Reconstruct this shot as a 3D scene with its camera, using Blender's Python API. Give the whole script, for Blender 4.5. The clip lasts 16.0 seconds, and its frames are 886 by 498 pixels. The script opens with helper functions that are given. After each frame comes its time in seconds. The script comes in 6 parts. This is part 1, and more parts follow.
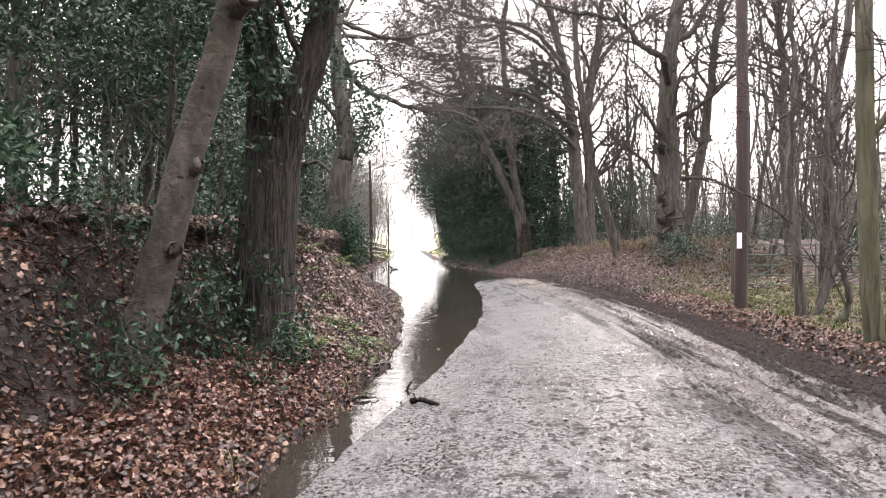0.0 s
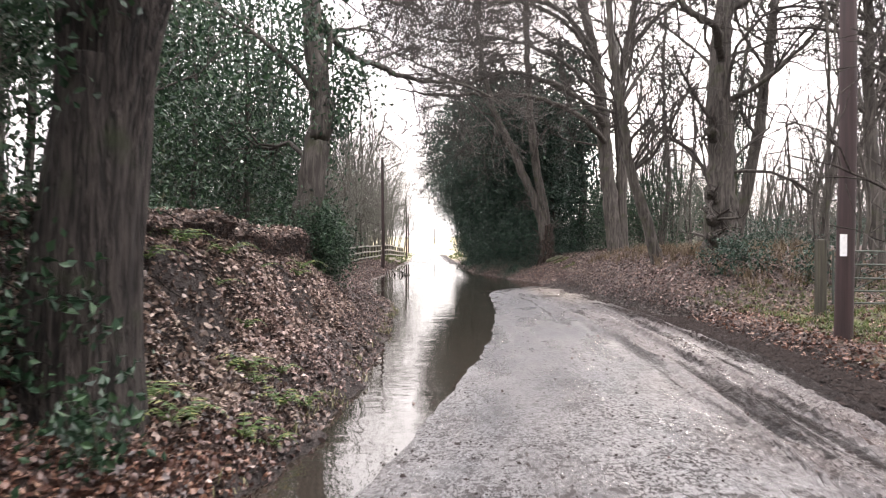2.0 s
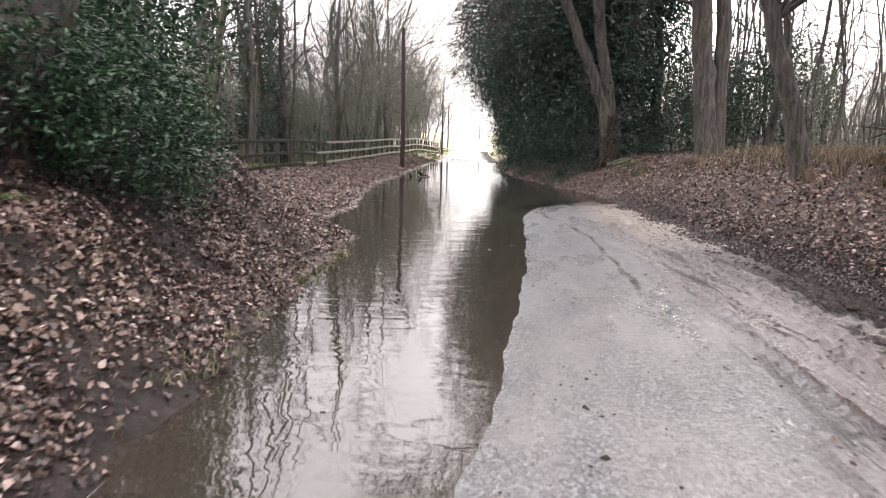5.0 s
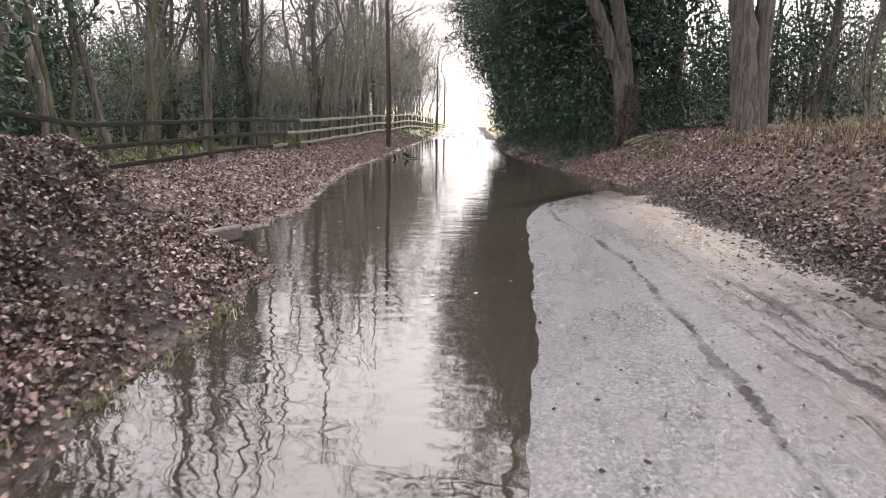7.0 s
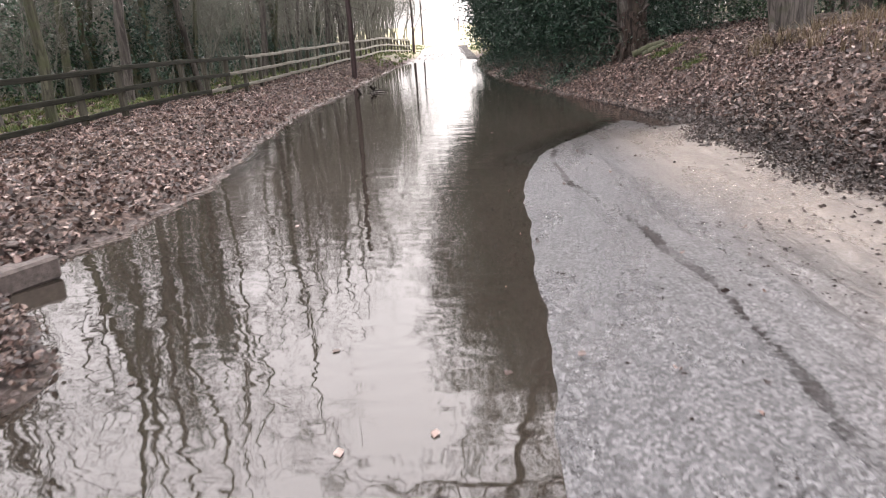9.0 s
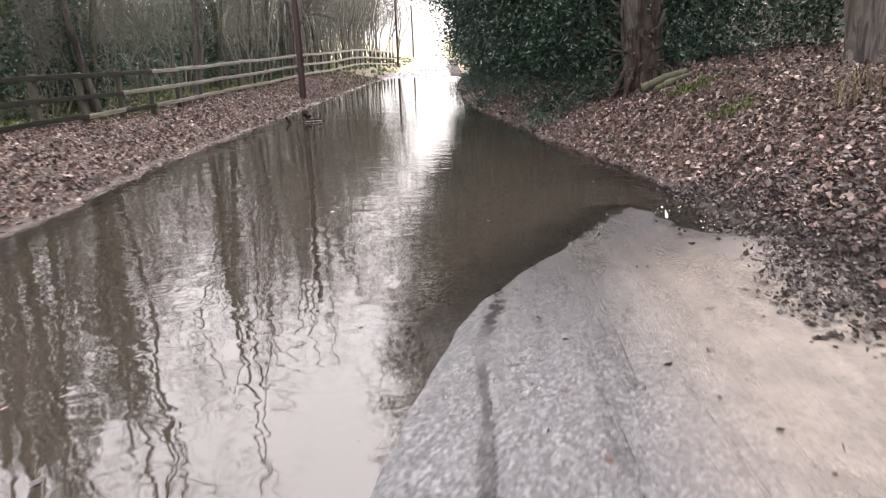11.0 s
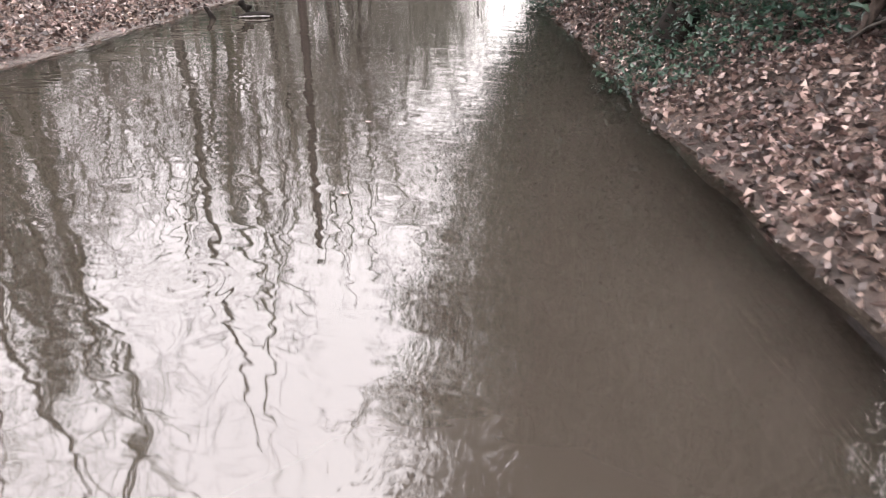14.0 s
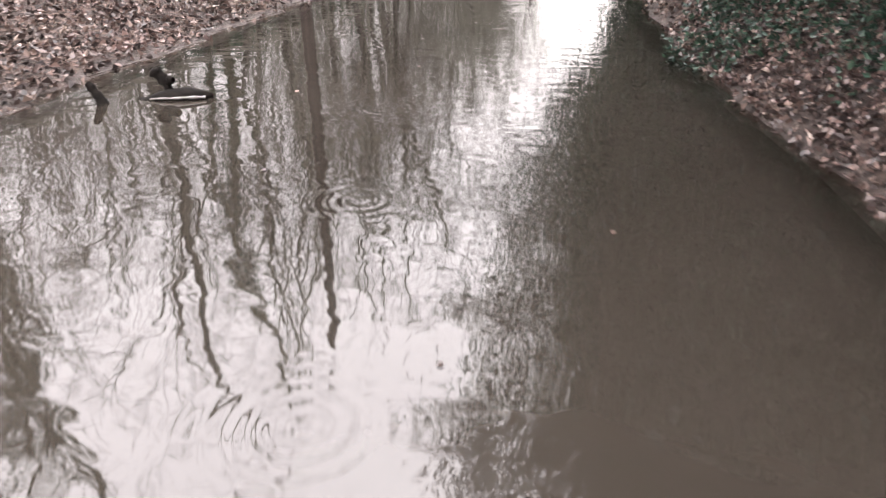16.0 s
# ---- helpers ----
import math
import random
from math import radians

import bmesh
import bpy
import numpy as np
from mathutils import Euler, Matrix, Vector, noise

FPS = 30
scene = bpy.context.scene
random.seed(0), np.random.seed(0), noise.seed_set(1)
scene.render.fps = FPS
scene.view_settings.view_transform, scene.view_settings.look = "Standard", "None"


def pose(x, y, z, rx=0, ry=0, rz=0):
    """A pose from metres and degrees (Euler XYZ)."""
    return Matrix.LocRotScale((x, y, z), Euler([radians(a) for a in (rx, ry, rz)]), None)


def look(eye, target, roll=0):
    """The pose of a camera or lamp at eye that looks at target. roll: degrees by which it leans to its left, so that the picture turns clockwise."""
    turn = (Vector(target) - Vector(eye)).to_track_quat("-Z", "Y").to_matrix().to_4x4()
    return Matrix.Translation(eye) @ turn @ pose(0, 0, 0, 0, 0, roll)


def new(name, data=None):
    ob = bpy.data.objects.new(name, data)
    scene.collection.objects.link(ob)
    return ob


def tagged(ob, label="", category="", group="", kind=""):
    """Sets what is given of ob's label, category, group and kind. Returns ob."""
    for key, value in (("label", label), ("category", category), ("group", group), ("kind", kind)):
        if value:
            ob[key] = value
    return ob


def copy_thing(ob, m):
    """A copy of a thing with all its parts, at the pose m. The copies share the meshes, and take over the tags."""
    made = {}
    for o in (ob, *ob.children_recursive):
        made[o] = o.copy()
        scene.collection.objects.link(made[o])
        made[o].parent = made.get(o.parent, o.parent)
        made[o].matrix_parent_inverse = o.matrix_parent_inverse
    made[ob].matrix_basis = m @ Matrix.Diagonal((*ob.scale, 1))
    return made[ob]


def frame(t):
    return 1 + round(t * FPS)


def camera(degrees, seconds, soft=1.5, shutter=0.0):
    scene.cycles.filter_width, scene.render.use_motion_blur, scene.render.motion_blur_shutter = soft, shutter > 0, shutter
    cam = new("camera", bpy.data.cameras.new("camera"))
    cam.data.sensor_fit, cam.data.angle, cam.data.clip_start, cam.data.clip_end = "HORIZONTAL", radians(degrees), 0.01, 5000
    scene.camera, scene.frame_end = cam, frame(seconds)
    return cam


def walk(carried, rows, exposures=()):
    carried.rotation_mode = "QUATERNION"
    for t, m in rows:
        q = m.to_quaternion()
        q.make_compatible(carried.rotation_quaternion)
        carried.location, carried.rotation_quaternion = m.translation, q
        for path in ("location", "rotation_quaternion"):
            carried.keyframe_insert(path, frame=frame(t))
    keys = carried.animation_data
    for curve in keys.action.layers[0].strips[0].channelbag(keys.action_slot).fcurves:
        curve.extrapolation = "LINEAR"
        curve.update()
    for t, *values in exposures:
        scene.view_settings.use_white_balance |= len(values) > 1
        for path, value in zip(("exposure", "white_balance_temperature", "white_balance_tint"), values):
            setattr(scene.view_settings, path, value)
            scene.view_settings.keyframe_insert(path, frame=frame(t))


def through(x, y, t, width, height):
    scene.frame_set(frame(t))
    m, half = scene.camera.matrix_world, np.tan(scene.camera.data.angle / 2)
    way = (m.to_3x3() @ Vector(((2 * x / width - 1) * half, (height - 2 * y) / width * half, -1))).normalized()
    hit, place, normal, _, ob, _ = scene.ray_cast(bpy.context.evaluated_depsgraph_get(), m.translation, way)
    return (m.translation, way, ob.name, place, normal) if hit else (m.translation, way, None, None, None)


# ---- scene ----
cam = camera(64.3, 16.0, soft=1.1, shutter=0.3)
PATH = [
    (0, (0.491, 1.058, 1.466), (0.426, 3.057, 1.449), -0.3),
    (0.5, (0.544, 1.431, 1.463), (0.481, 3.43, 1.461), -0.6),
    (1, (0.583, 2.171, 1.5), (0.496, 4.169, 1.521), -0.6),
    (1.5, (0.67, 3.026, 1.466), (0.566, 5.024, 1.483), -0.3),
    (2, (0.798, 4.308, 1.444), (0.665, 6.303, 1.438), 0.2),
    (2.5, (0.897, 5.565, 1.414), (0.74, 7.558, 1.38), 0.8),
    (3, (0.969, 7.147, 1.414), (0.72, 9.129, 1.307), 0.5),
    (3.5, (1.022, 8.465, 1.399), (0.702, 10.422, 1.138), -2.2),
    (4, (1.056, 9.767, 1.413), (0.769, 11.729, 1.153), -0.3),
    (4.5, (1.002, 10.776, 1.412), (0.742, 12.739, 1.134), 3.0),
    (5, (0.996, 11.812, 1.43), (0.743, 13.773, 1.129), 1.7),
    (5.2, (0.992, 12.178, 1.425), (0.749, 14.139, 1.119), 1.1),
    (7.3, (0.868, 15.848, 1.493), (0.612, 17.794, 1.107), 0.9),
    (7.5, (0.874, 16.127, 1.496), (0.608, 18.069, 1.097), 0.9),
    (8, (0.847, 17.033, 1.494), (0.594, 18.962, 1.03), 0.7),
    (8.5, (0.822, 17.817, 1.537), (0.578, 19.718, 0.964), -2.8),
    (9, (0.797, 18.828, 1.506), (0.558, 20.728, 0.927), -3.9),
    (9.5, (0.84, 19.752, 1.515), (0.594, 21.674, 1.02), -2.3),
    (10, (0.893, 20.973, 1.569), (0.643, 22.903, 1.11), -2.8),
    (10.2, (0.944, 21.459, 1.586), (0.709, 23.391, 1.125), -3.0),
    (12.3, (1.873, 27.366, 1.542), (1.603, 29.192, 0.771), -0.3),
    (12.5, (1.847, 27.767, 1.54), (1.554, 29.581, 0.75), -0.1),
    (13, (1.654, 28.924, 1.508), (1.305, 30.706, 0.669), 0.5),
    (13.5, (1.526, 29.843, 1.495), (1.134, 31.6, 0.623), 0.5),
    (14, (1.387, 30.912, 1.476), (0.963, 32.651, 0.584), 0.2),
    (14.5, (1.183, 31.924, 1.474), (0.719, 33.646, 0.569), -0.4),
    (15, (0.844, 33.208, 1.415), (0.328, 34.913, 0.504), -1.0),
    (15.5, (0.524, 34.321, 1.396), (-0.023, 36.015, 0.484), -1.2),
    (16, (-0.035, 35.604, 1.375), (-0.569, 37.306, 0.471), -0.8),
]
walk(cam, [(t, look(eye, target, roll)) for t, eye, target, roll in PATH], exposures=[(0, 0.2), (1.5, 0.03), (4, -0.02), (8, 0.04), (10, 0.19), (12.5, 0.46), (14, 0.77), (16, 0.74)])

# ---------- world, sun, exposure ----------
SUN_AZ, SUN_EL = 10.0, 13.0          # degrees right of +y, degrees above the horizon
world = bpy.data.worlds.new("sky")
scene.world = world
world.use_nodes = True
wn = world.node_tree
wn.nodes.clear()
sky = wn.nodes.new("ShaderNodeTexSky")
sky.sky_type = 'NISHITA'
sky.sun_disc = False
sky.sun_elevation = radians(SUN_EL)
sky.sun_rotation = radians(SUN_AZ)
sky.air_density, sky.dust_density, sky.ozone_density = 1.0, 6.0, 1.0
hue = wn.nodes.new("ShaderNodeHueSaturation")
hue.inputs["Saturation"].default_value = 0.3
veil = wn.nodes.new("ShaderNodeMix")        # a bright, even layer of cloud
veil.data_type = 'RGBA'
veil.inputs[0].default_value = 0.8
wco = wn.nodes.new("ShaderNodeTexCoord")     # an overcast sky is brightest overhead
wsep = wn.nodes.new("ShaderNodeSeparateXYZ")
wlift = wn.nodes.new("ShaderNodeMapRange")
wlift.inputs["From Min"].default_value, wlift.inputs["From Max"].default_value = 0.0, 1.0
wlift.inputs["To Min"].default_value, wlift.inputs["To Max"].default_value = 0.24, 1.92
wcol = wn.nodes.new("ShaderNodeMix")
wcol.data_type, wcol.blend_type = 'RGBA', 'MULTIPLY'
wcol.inputs[0].default_value = 1.0
wcol.inputs[6].default_value = (37.3, 34.7, 35.7, 1.0)
wn.links.new(wco.outputs["Generated"], wsep.inputs[0])
wpow = wn.nodes.new("ShaderNodeMath")
wpow.operation = 'POWER'
wpow.use_clamp = True
wpow.inputs[1].default_value = 1.0
wn.links.new(wsep.outputs[2], wpow.inputs[0])
wn.links.new(wpow.outputs[0], wlift.inputs["Value"])
wn.links.new(wlift.outputs[0], wcol.inputs[7])
wn.links.new(wcol.outputs[2], veil.inputs[7])
back = wn.nodes.new("ShaderNodeBackground")
back.inputs["Strength"].default_value = 0.15
outw = wn.nodes.new("ShaderNodeOutputWorld")
wn.links.new(sky.outputs[0], hue.inputs["Color"])
wn.links.new(hue.outputs[0], veil.inputs[6])
wn.links.new(veil.outputs[2], back.inputs["Color"])
wn.links.new(back.outputs[0], outw.inputs["Surface"])
sun_data = bpy.data.lights.new("sun", "SUN")
sun_data.energy, sun_data.angle, sun_data.color = 1.5, radians(10.0), (1.0, 0.92, 0.84)
sun = new("sun", sun_data)
sd = Vector((math.sin(radians(SUN_AZ)) * math.cos(radians(SUN_EL)), math.cos(radians(SUN_AZ)) * math.cos(radians(SUN_EL)), math.sin(radians(SUN_EL))))
sun.matrix_world = look(sd * 50, (0, 0, 0))

# ---------- materials ----------


class Mat:
    """A small wrapper round a principled node material."""

    def __init__(self, name):
        self.m = bpy.data.materials.new(name)
        self.m.use_nodes = True
        self.t = self.m.node_tree
        self.b = self.t.nodes["Principled BSDF"]
        self.co = self.n("ShaderNodeTexCoord")

    def n(self, kind):
        return self.t.nodes.new(kind)

    def link(self, a, b):
        self.t.links.new(a, b)

    def scaled(self, s, out="Object"):
        mp = self.n("ShaderNodeMapping")
        mp.inputs["Scale"].default_value = s
        self.link(self.co.outputs[out], mp.inputs["Vector"])
        return mp.outputs[0]

    def noise(self, scale, detail=4.0, rough=0.55, vec=None, dist=0.0):
        nd = self.n("ShaderNodeTexNoise")
        nd.inputs["Scale"].default_value, nd.inputs["Detail"].default_value = scale, detail
        nd.inputs["Roughness"].default_value, nd.inputs["Distortion"].default_value = rough, dist
        self.link(vec if vec else self.co.outputs["Object"], nd.inputs["Vector"])
        return nd.outputs["Fac"]

    def voronoi(self, scale, out="Distance", vec=None, feature='F1'):
        nd = self.n("ShaderNodeTexVoronoi")
        nd.feature = feature
        nd.inputs["Scale"].default_value = scale
        self.link(vec if vec else self.co.outputs["Object"], nd.inputs["Vector"])
        return nd.outputs[out]

    def ramp(self, fac, stops):
        r = self.n("ShaderNodeValToRGB")
        e = r.color_ramp.elements
        while len(e) < len(stops):
            e.new(0.5)
        for el, (p, c) in zip(e, stops):
            el.position = p
            el.color = (*c, 1.0) if isinstance(c, tuple) else (c, c, c, 1.0)
        self.link(fac, r.inputs["Fac"])
        return r.outputs["Color"]

    def mix(self, fac, a, b, mode='MIX'):
        x = self.n("ShaderNodeMix")
        x.data_type, x.blend_type = 'RGBA', mode
        for val, sock in ((fac, x.inputs[0]), (a, x.inputs[6]), (b, x.inputs[7])):
            if isinstance(val, tuple):
                sock.default_value = (*val, 1.0)
            elif isinstance(val, (int, float)):
                sock.default_value = val
            else:
                self.link(val, sock)
        return x.outputs[2]

    def math(self, op, a, b=0.0):
        x = self.n("ShaderNodeMath")
        x.operation = op
        for val, sock in ((a, x.inputs[0]), (b, x.inputs[1])):
            if isinstance(val, (int, float)):
                sock.default_value = val
            else:
                self.link(val, sock)
        return x.outputs[0]

    def attr(self, name):
        a = self.n("ShaderNodeAttribute")
        a.attribute_name = name
        return a.outputs["Fac"]

    def island(self):
        return self.n("ShaderNodeNewGeometry").outputs["Random Per Island"]

    def each(self):
        return self.n("ShaderNodeObjectInfo").outputs["Random"]

    def bump(self, height, strength=0.5, dist=0.02, prev=None):
        x = self.n("ShaderNodeBump")
        x.inputs["Strength"].default_value, x.inputs["Distance"].default_value = strength, dist
        self.link(height, x.inputs["Height"])
        if prev:
            self.link(prev, x.inputs["Normal"])
        return x.outputs[0]

    def set(self, color=None, rough=None, normal=None, metal=None, spec=None):
        for val, key in ((color, "Base Color"), (rough, "Roughness"), (normal, "Normal"), (metal, "Metallic"), (spec, "Specular IOR Level")):
            if val is None:
                continue
            if isinstance(val, tuple):
                self.b.inputs[key].default_value = (*val, 1.0)
            elif isinstance(val, (int, float)):
                self.b.inputs[key].default_value = val
            else:
                self.link(val, self.b.inputs[key])
        return self.m


def bark(name, dark, light, moss=0.0, ridge=18.0, tone=(0.09, 0.11, 0.035), depth=0.03):
    k = Mat(name)
    v = k.scaled((1, 1, 0.11))
    a = k.noise(ridge, 5, 0.62, v, 0.7)
    base = k.ramp(a, [(0.41, dark), (0.59, light)])
    patch = k.noise(1.7, 3)
    base = k.mix(k.ramp(patch, [(0.35, 0.0), (0.7, 0.55)]), base, tuple(0.55 * (x + y) for x, y in zip(dark, light)))
    if moss:
        base = k.mix(k.ramp(k.noise(3.1, 5), [(0.62 - 0.4 * moss, 0.0), (0.78 - 0.3 * moss, 0.8)]), base, tone)
    return k.set(base, 0.85, k.bump(a, 0.9, depth), spec=0.25)


def leafy(name, stops, rough=0.45, spec=0.4, through=0.25):
    k = Mat(name)
    r = k.island()
    col = k.ramp(r, stops)
    col = k.mix(k.ramp(k.noise(0.7, 2), [(0.35, 0.0), (0.65, 0.5)]), col, k.mix(1.0, col, (0.55, 0.6, 0.5), 'MULTIPLY'))
    k.set(col, rough, spec=spec)
    if through:
        tr = k.n("ShaderNodeBsdfTranslucent")
        k.link(col, tr.inputs["Color"])
        mx = k.n("ShaderNodeMixShader")
        mx.inputs[0].default_value = through
        k.link(k.b.outputs[0], mx.inputs[1])
        k.link(tr.outputs[0], mx.inputs[2])
        k.link(mx.outputs[0], k.t.nodes["Material Output"].inputs["Surface"])
    return k.m


M_OAK = bark("oak_bark", (0.004, 0.0036, 0.0033), (0.068, 0.058, 0.052), 0.12, 30, (0.03, 0.038, 0.018), depth=0.11)
M_STUMP = bark("dark_stump_bark", (0.006, 0.005, 0.004), (0.05, 0.036, 0.029), 0.1, 18, (0.03, 0.034, 0.018))
k = Mat("smooth_pale_bark")
wrinkle = k.noise(9, 6, 0.68, k.scaled((1, 1, 1.5)), 1.2)
blotch = k.noise(3.2, 5, 0.65, None, 0.6)
base = k.ramp(blotch, [(0.3, (0.03, 0.026, 0.022)), (0.5, (0.066, 0.058, 0.049)), (0.72, (0.135, 0.119, 0.102))])
base = k.mix(k.ramp(wrinkle, [(0.36, 0.5), (0.48, 0.0)]), base, (0.032, 0.026, 0.022))
base = k.mix(k.ramp(k.noise(5.0, 5, 0.6, k.scaled((1, 1, 0.25))), [(0.52, 0.0), (0.68, 0.7)]), base, (0.05, 0.052, 0.034))
scar = k.ramp(k.voronoi(4.5, "Distance", k.scaled((1, 1, 1.5))), [(0.06, 1.0), (0.14, 0.0)])
base = k.mix(scar, base, (0.03, 0.022, 0.018))
M_PALE = k.set(base, 0.85, k.bump(k.noise(3.0, 4), 0.7, 0.08, k.bump(k.math('SUBTRACT', wrinkle, scar), 0.7, 0.02)), spec=0.2)
M_GREY = bark("grey_bark", (0.027, 0.0243, 0.0218), (0.104, 0.094, 0.084), 0.2, 14, (0.05, 0.055, 0.03))
M_MOSSY = bark("mossy_bark", (0.02, 0.02, 0.015), (0.095, 0.092, 0.066), 0.5, 14, (0.05, 0.058, 0.028))
M_ALGAE = bark("algae_green_bark", (0.028, 0.027, 0.019), (0.108, 0.1, 0.068), 0.45, 12, (0.062, 0.066, 0.034))
M_TWIG = bark("twig_bark", (0.032, 0.028, 0.025), (0.085, 0.076, 0.068), 0.0, 20)
M_THICKET = bark("grey_brown_twigs", (0.075, 0.075, 0.062), (0.175, 0.172, 0.145), 0.0, 20)
M_HOLLY = leafy("holly_leaf", [(0.0, (0.010, 0.028, 0.015)), (0.6, (0.024, 0.057, 0.03)), (1.0, (0.052, 0.098, 0.046))], 0.36, 0.4, 0.2)
M_IVY = leafy("ivy_leaf", [(0.0, (0.009, 0.027, 0.018)), (0.6, (0.019, 0.045, 0.029)), (1.0, (0.045, 0.082, 0.052))], 0.38, 0.4, 0.15)
M_FERN = leafy("fern_leaf", [(0.0, (0.036, 0.066, 0.022)), (0.6, (0.085, 0.13, 0.044)), (1.0, (0.24, 0.235, 0.085))], 0.5, 0.3, 0.35)
M_GRASS = leafy("grass_blade", [(0.0, (0.04, 0.066, 0.02)), (0.6, (0.085, 0.118, 0.036)), (1.0, (0.17, 0.165, 0.075))], 0.6, 0.2, 0.2)
M_EDGEGRASS = leafy("pale_green_grass_blade", [(0.0, (0.07, 0.08, 0.035)), (0.6, (0.16, 0.155, 0.08)), (1.0, (0.32, 0.29, 0.18))], 0.6, 0.2, 0.2)
M_DRYGRASS = leafy("dry_grass_blade", [(0.0, (0.07, 0.05, 0.032)), (0.6, (0.14, 0.105, 0.07)), (1.0, (0.23, 0.185, 0.13))], 0.7, 0.2, 0.15)
M_LITTER = leafy("fallen_leaf", [(0.0, (0.018, 0.012, 0.011)), (0.38, (0.055, 0.035, 0.031)), (0.7, (0.14, 0.092, 0.08)), (0.92, (0.26, 0.185, 0.162)), (1.0, (0.36, 0.28, 0.25))], 0.38, 0.5, 0.1)
M_MOULD = leafy("crushed_leaf", [(0.0, (0.012, 0.009, 0.008)), (0.6, (0.038, 0.028, 0.025)), (0.92, (0.085, 0.063, 0.056)), (1.0, (0.2, 0.16, 0.14))], 0.45, 0.5, 0.1)
# paler leaf copy; the brighter light on the upper bank is in its colour
M_LITLEAF = leafy("lit_pale_leaf", [(0.0, (0.05, 0.034, 0.028)), (0.4, (0.14, 0.095, 0.08)), (0.75, (0.27, 0.195, 0.168)), (1.0, (0.46, 0.37, 0.325))], 0.5, 0.35, 0.15)
M_RUSSET = leafy("russet_fallen_leaf", [(0.0, (0.014, 0.008, 0.007)), (0.35, (0.05, 0.022, 0.016)), (0.65, (0.115, 0.053, 0.037)), (0.9, (0.195, 0.105, 0.072)), (1.0, (0.29, 0.19, 0.138))], 0.38, 0.5, 0.1)

# soil under the leaves, grass by the pole, field in the distance
k = Mat("leaf_mould_soil")
cell = k.voronoi(17.0, "Color")
leaf = k.ramp(cell, [(0.15, (0.03, 0.021, 0.018)), (0.5, (0.088, 0.06, 0.05)), (0.9, (0.22, 0.155, 0.128))])
mud = k.ramp(k.noise(9, 8, 0.72), [(0.32, (0.012, 0.0098, 0.009)), (0.55, (0.042, 0.0335, 0.030)), (0.75, (0.12, 0.098, 0.089))])
col = k.mix(k.ramp(k.noise(1.3, 4), [(0.35, 0.25), (0.6, 0.9)]), mud, leaf)
col = k.mix(k.attr("bare"), col, mud)
green = k.ramp(k.noise(30, 4), [(0.3, (0.05, 0.065, 0.02)), (0.7, (0.14, 0.16, 0.05))])
col = k.mix(k.math('MULTIPLY', k.attr("grass"), k.ramp(k.noise(1.9, 4), [(0.35, 0.15), (0.6, 1.0)])), col, green)
field = k.ramp(k.noise(0.05, 5), [(0.35, (0.2, 0.19, 0.1)), (0.65, (0.3, 0.265, 0.17))])
col = k.mix(k.attr("field"), col, field)
h = k.math('ADD', k.voronoi(17.0), k.noise(40, 4))
# shore strip: pale silt, with part of its wet sheen put into the colour
M_SOIL = k.set(k.mix(k.attr("silt"), col, k.ramp(k.noise(16, 6, 0.7), [(0.35, (0.05, 0.04, 0.035)), (0.65, (0.2, 0.165, 0.15))])), k.mix(k.attr("silt"), (0.7, 0.7, 0.7), (0.25, 0.25, 0.25)), k.bump(k.noise(7, 8, 0.75), 1.0, 0.10, k.bump(h, 0.9, 0.03)), spec=0.25)

k = Mat("dark_mud")
M_MUD = k.set(k.ramp(k.noise(30, 5), [(0.3, (0.010, 0.008, 0.0075)), (0.7, (0.042, 0.034, 0.031))]), 0.85, k.bump(k.noise(60, 4), 0.5, 0.01), spec=0.06)

# wet muddy tarmac
k = Mat("wet_muddy_tarmac")
sep = k.n("ShaderNodeSeparateXYZ")
k.link(k.co.outputs["Object"], sep.inputs[0])
along = k.n("ShaderNodeCombineXYZ")          # runs with the lane's edge, for what wheels leave behind
k.link(k.attr("across"), along.inputs[0])
k.link(k.math('MULTIPLY', sep.outputs[1], 0.05), along.inputs[1])
lanewise = along.outputs[0]
stone = k.voronoi(62, "Color")
tar = k.ramp(stone, [(0.12, (0.016, 0.016, 0.017)), (0.5, (0.073, 0.074, 0.078)), (0.92, (0.21, 0.21, 0.214))])
film = k.ramp(k.noise(26, 6, 0.7), [(0.32, (0.09, 0.085, 0.084)), (0.7, (0.215, 0.206, 0.203))])
smear = k.ramp(k.noise(2.1, 6, 0.62, k.scaled((1.0, 0.35, 1))), [(0.36, 0.0), (0.62, 0.8)])
col = k.mix(k.math('MULTIPLY', smear, k.math('SUBTRACT', 1.0, k.math('MULTIPLY', k.attr("chips"), 0.8))), tar, film)
tracks = k.noise(4.6, 4, 0.55, lanewise, 0.3)
treads = k.noise(15.0, 5, 0.65, lanewise, 0.8)
mudtone = k.ramp(k.noise(19, 7, 0.72), [(0.3, (0.055, 0.045, 0.043)), (0.7, (0.18, 0.153, 0.145))])
mudfac = k.math('MULTIPLY', k.attr("mud"), k.ramp(treads, [(0.40, 0.35), (0.56, 1.0)]))
col = k.mix(mudfac, col, mudtone)
inward = k.ramp(k.attr("across"), [(0.25, 0.72), (0.55, 0.58), (1.0, 0.46)])
lumps = k.noise(13, 6, 0.7)
level_ = k.math('ADD', k.math('ADD', k.math('MULTIPLY', tracks, 0.55), k.math('MULTIPLY', treads, 0.25)), k.math('ADD', k.math('MULTIPLY', lumps, 0.2), k.math('SUBTRACT', inward, 0.5)))
siltfac = k.math('MULTIPLY', k.attr("silt"), k.ramp(lumps, [(0.3, 1.0), (0.62, 0.7)]))
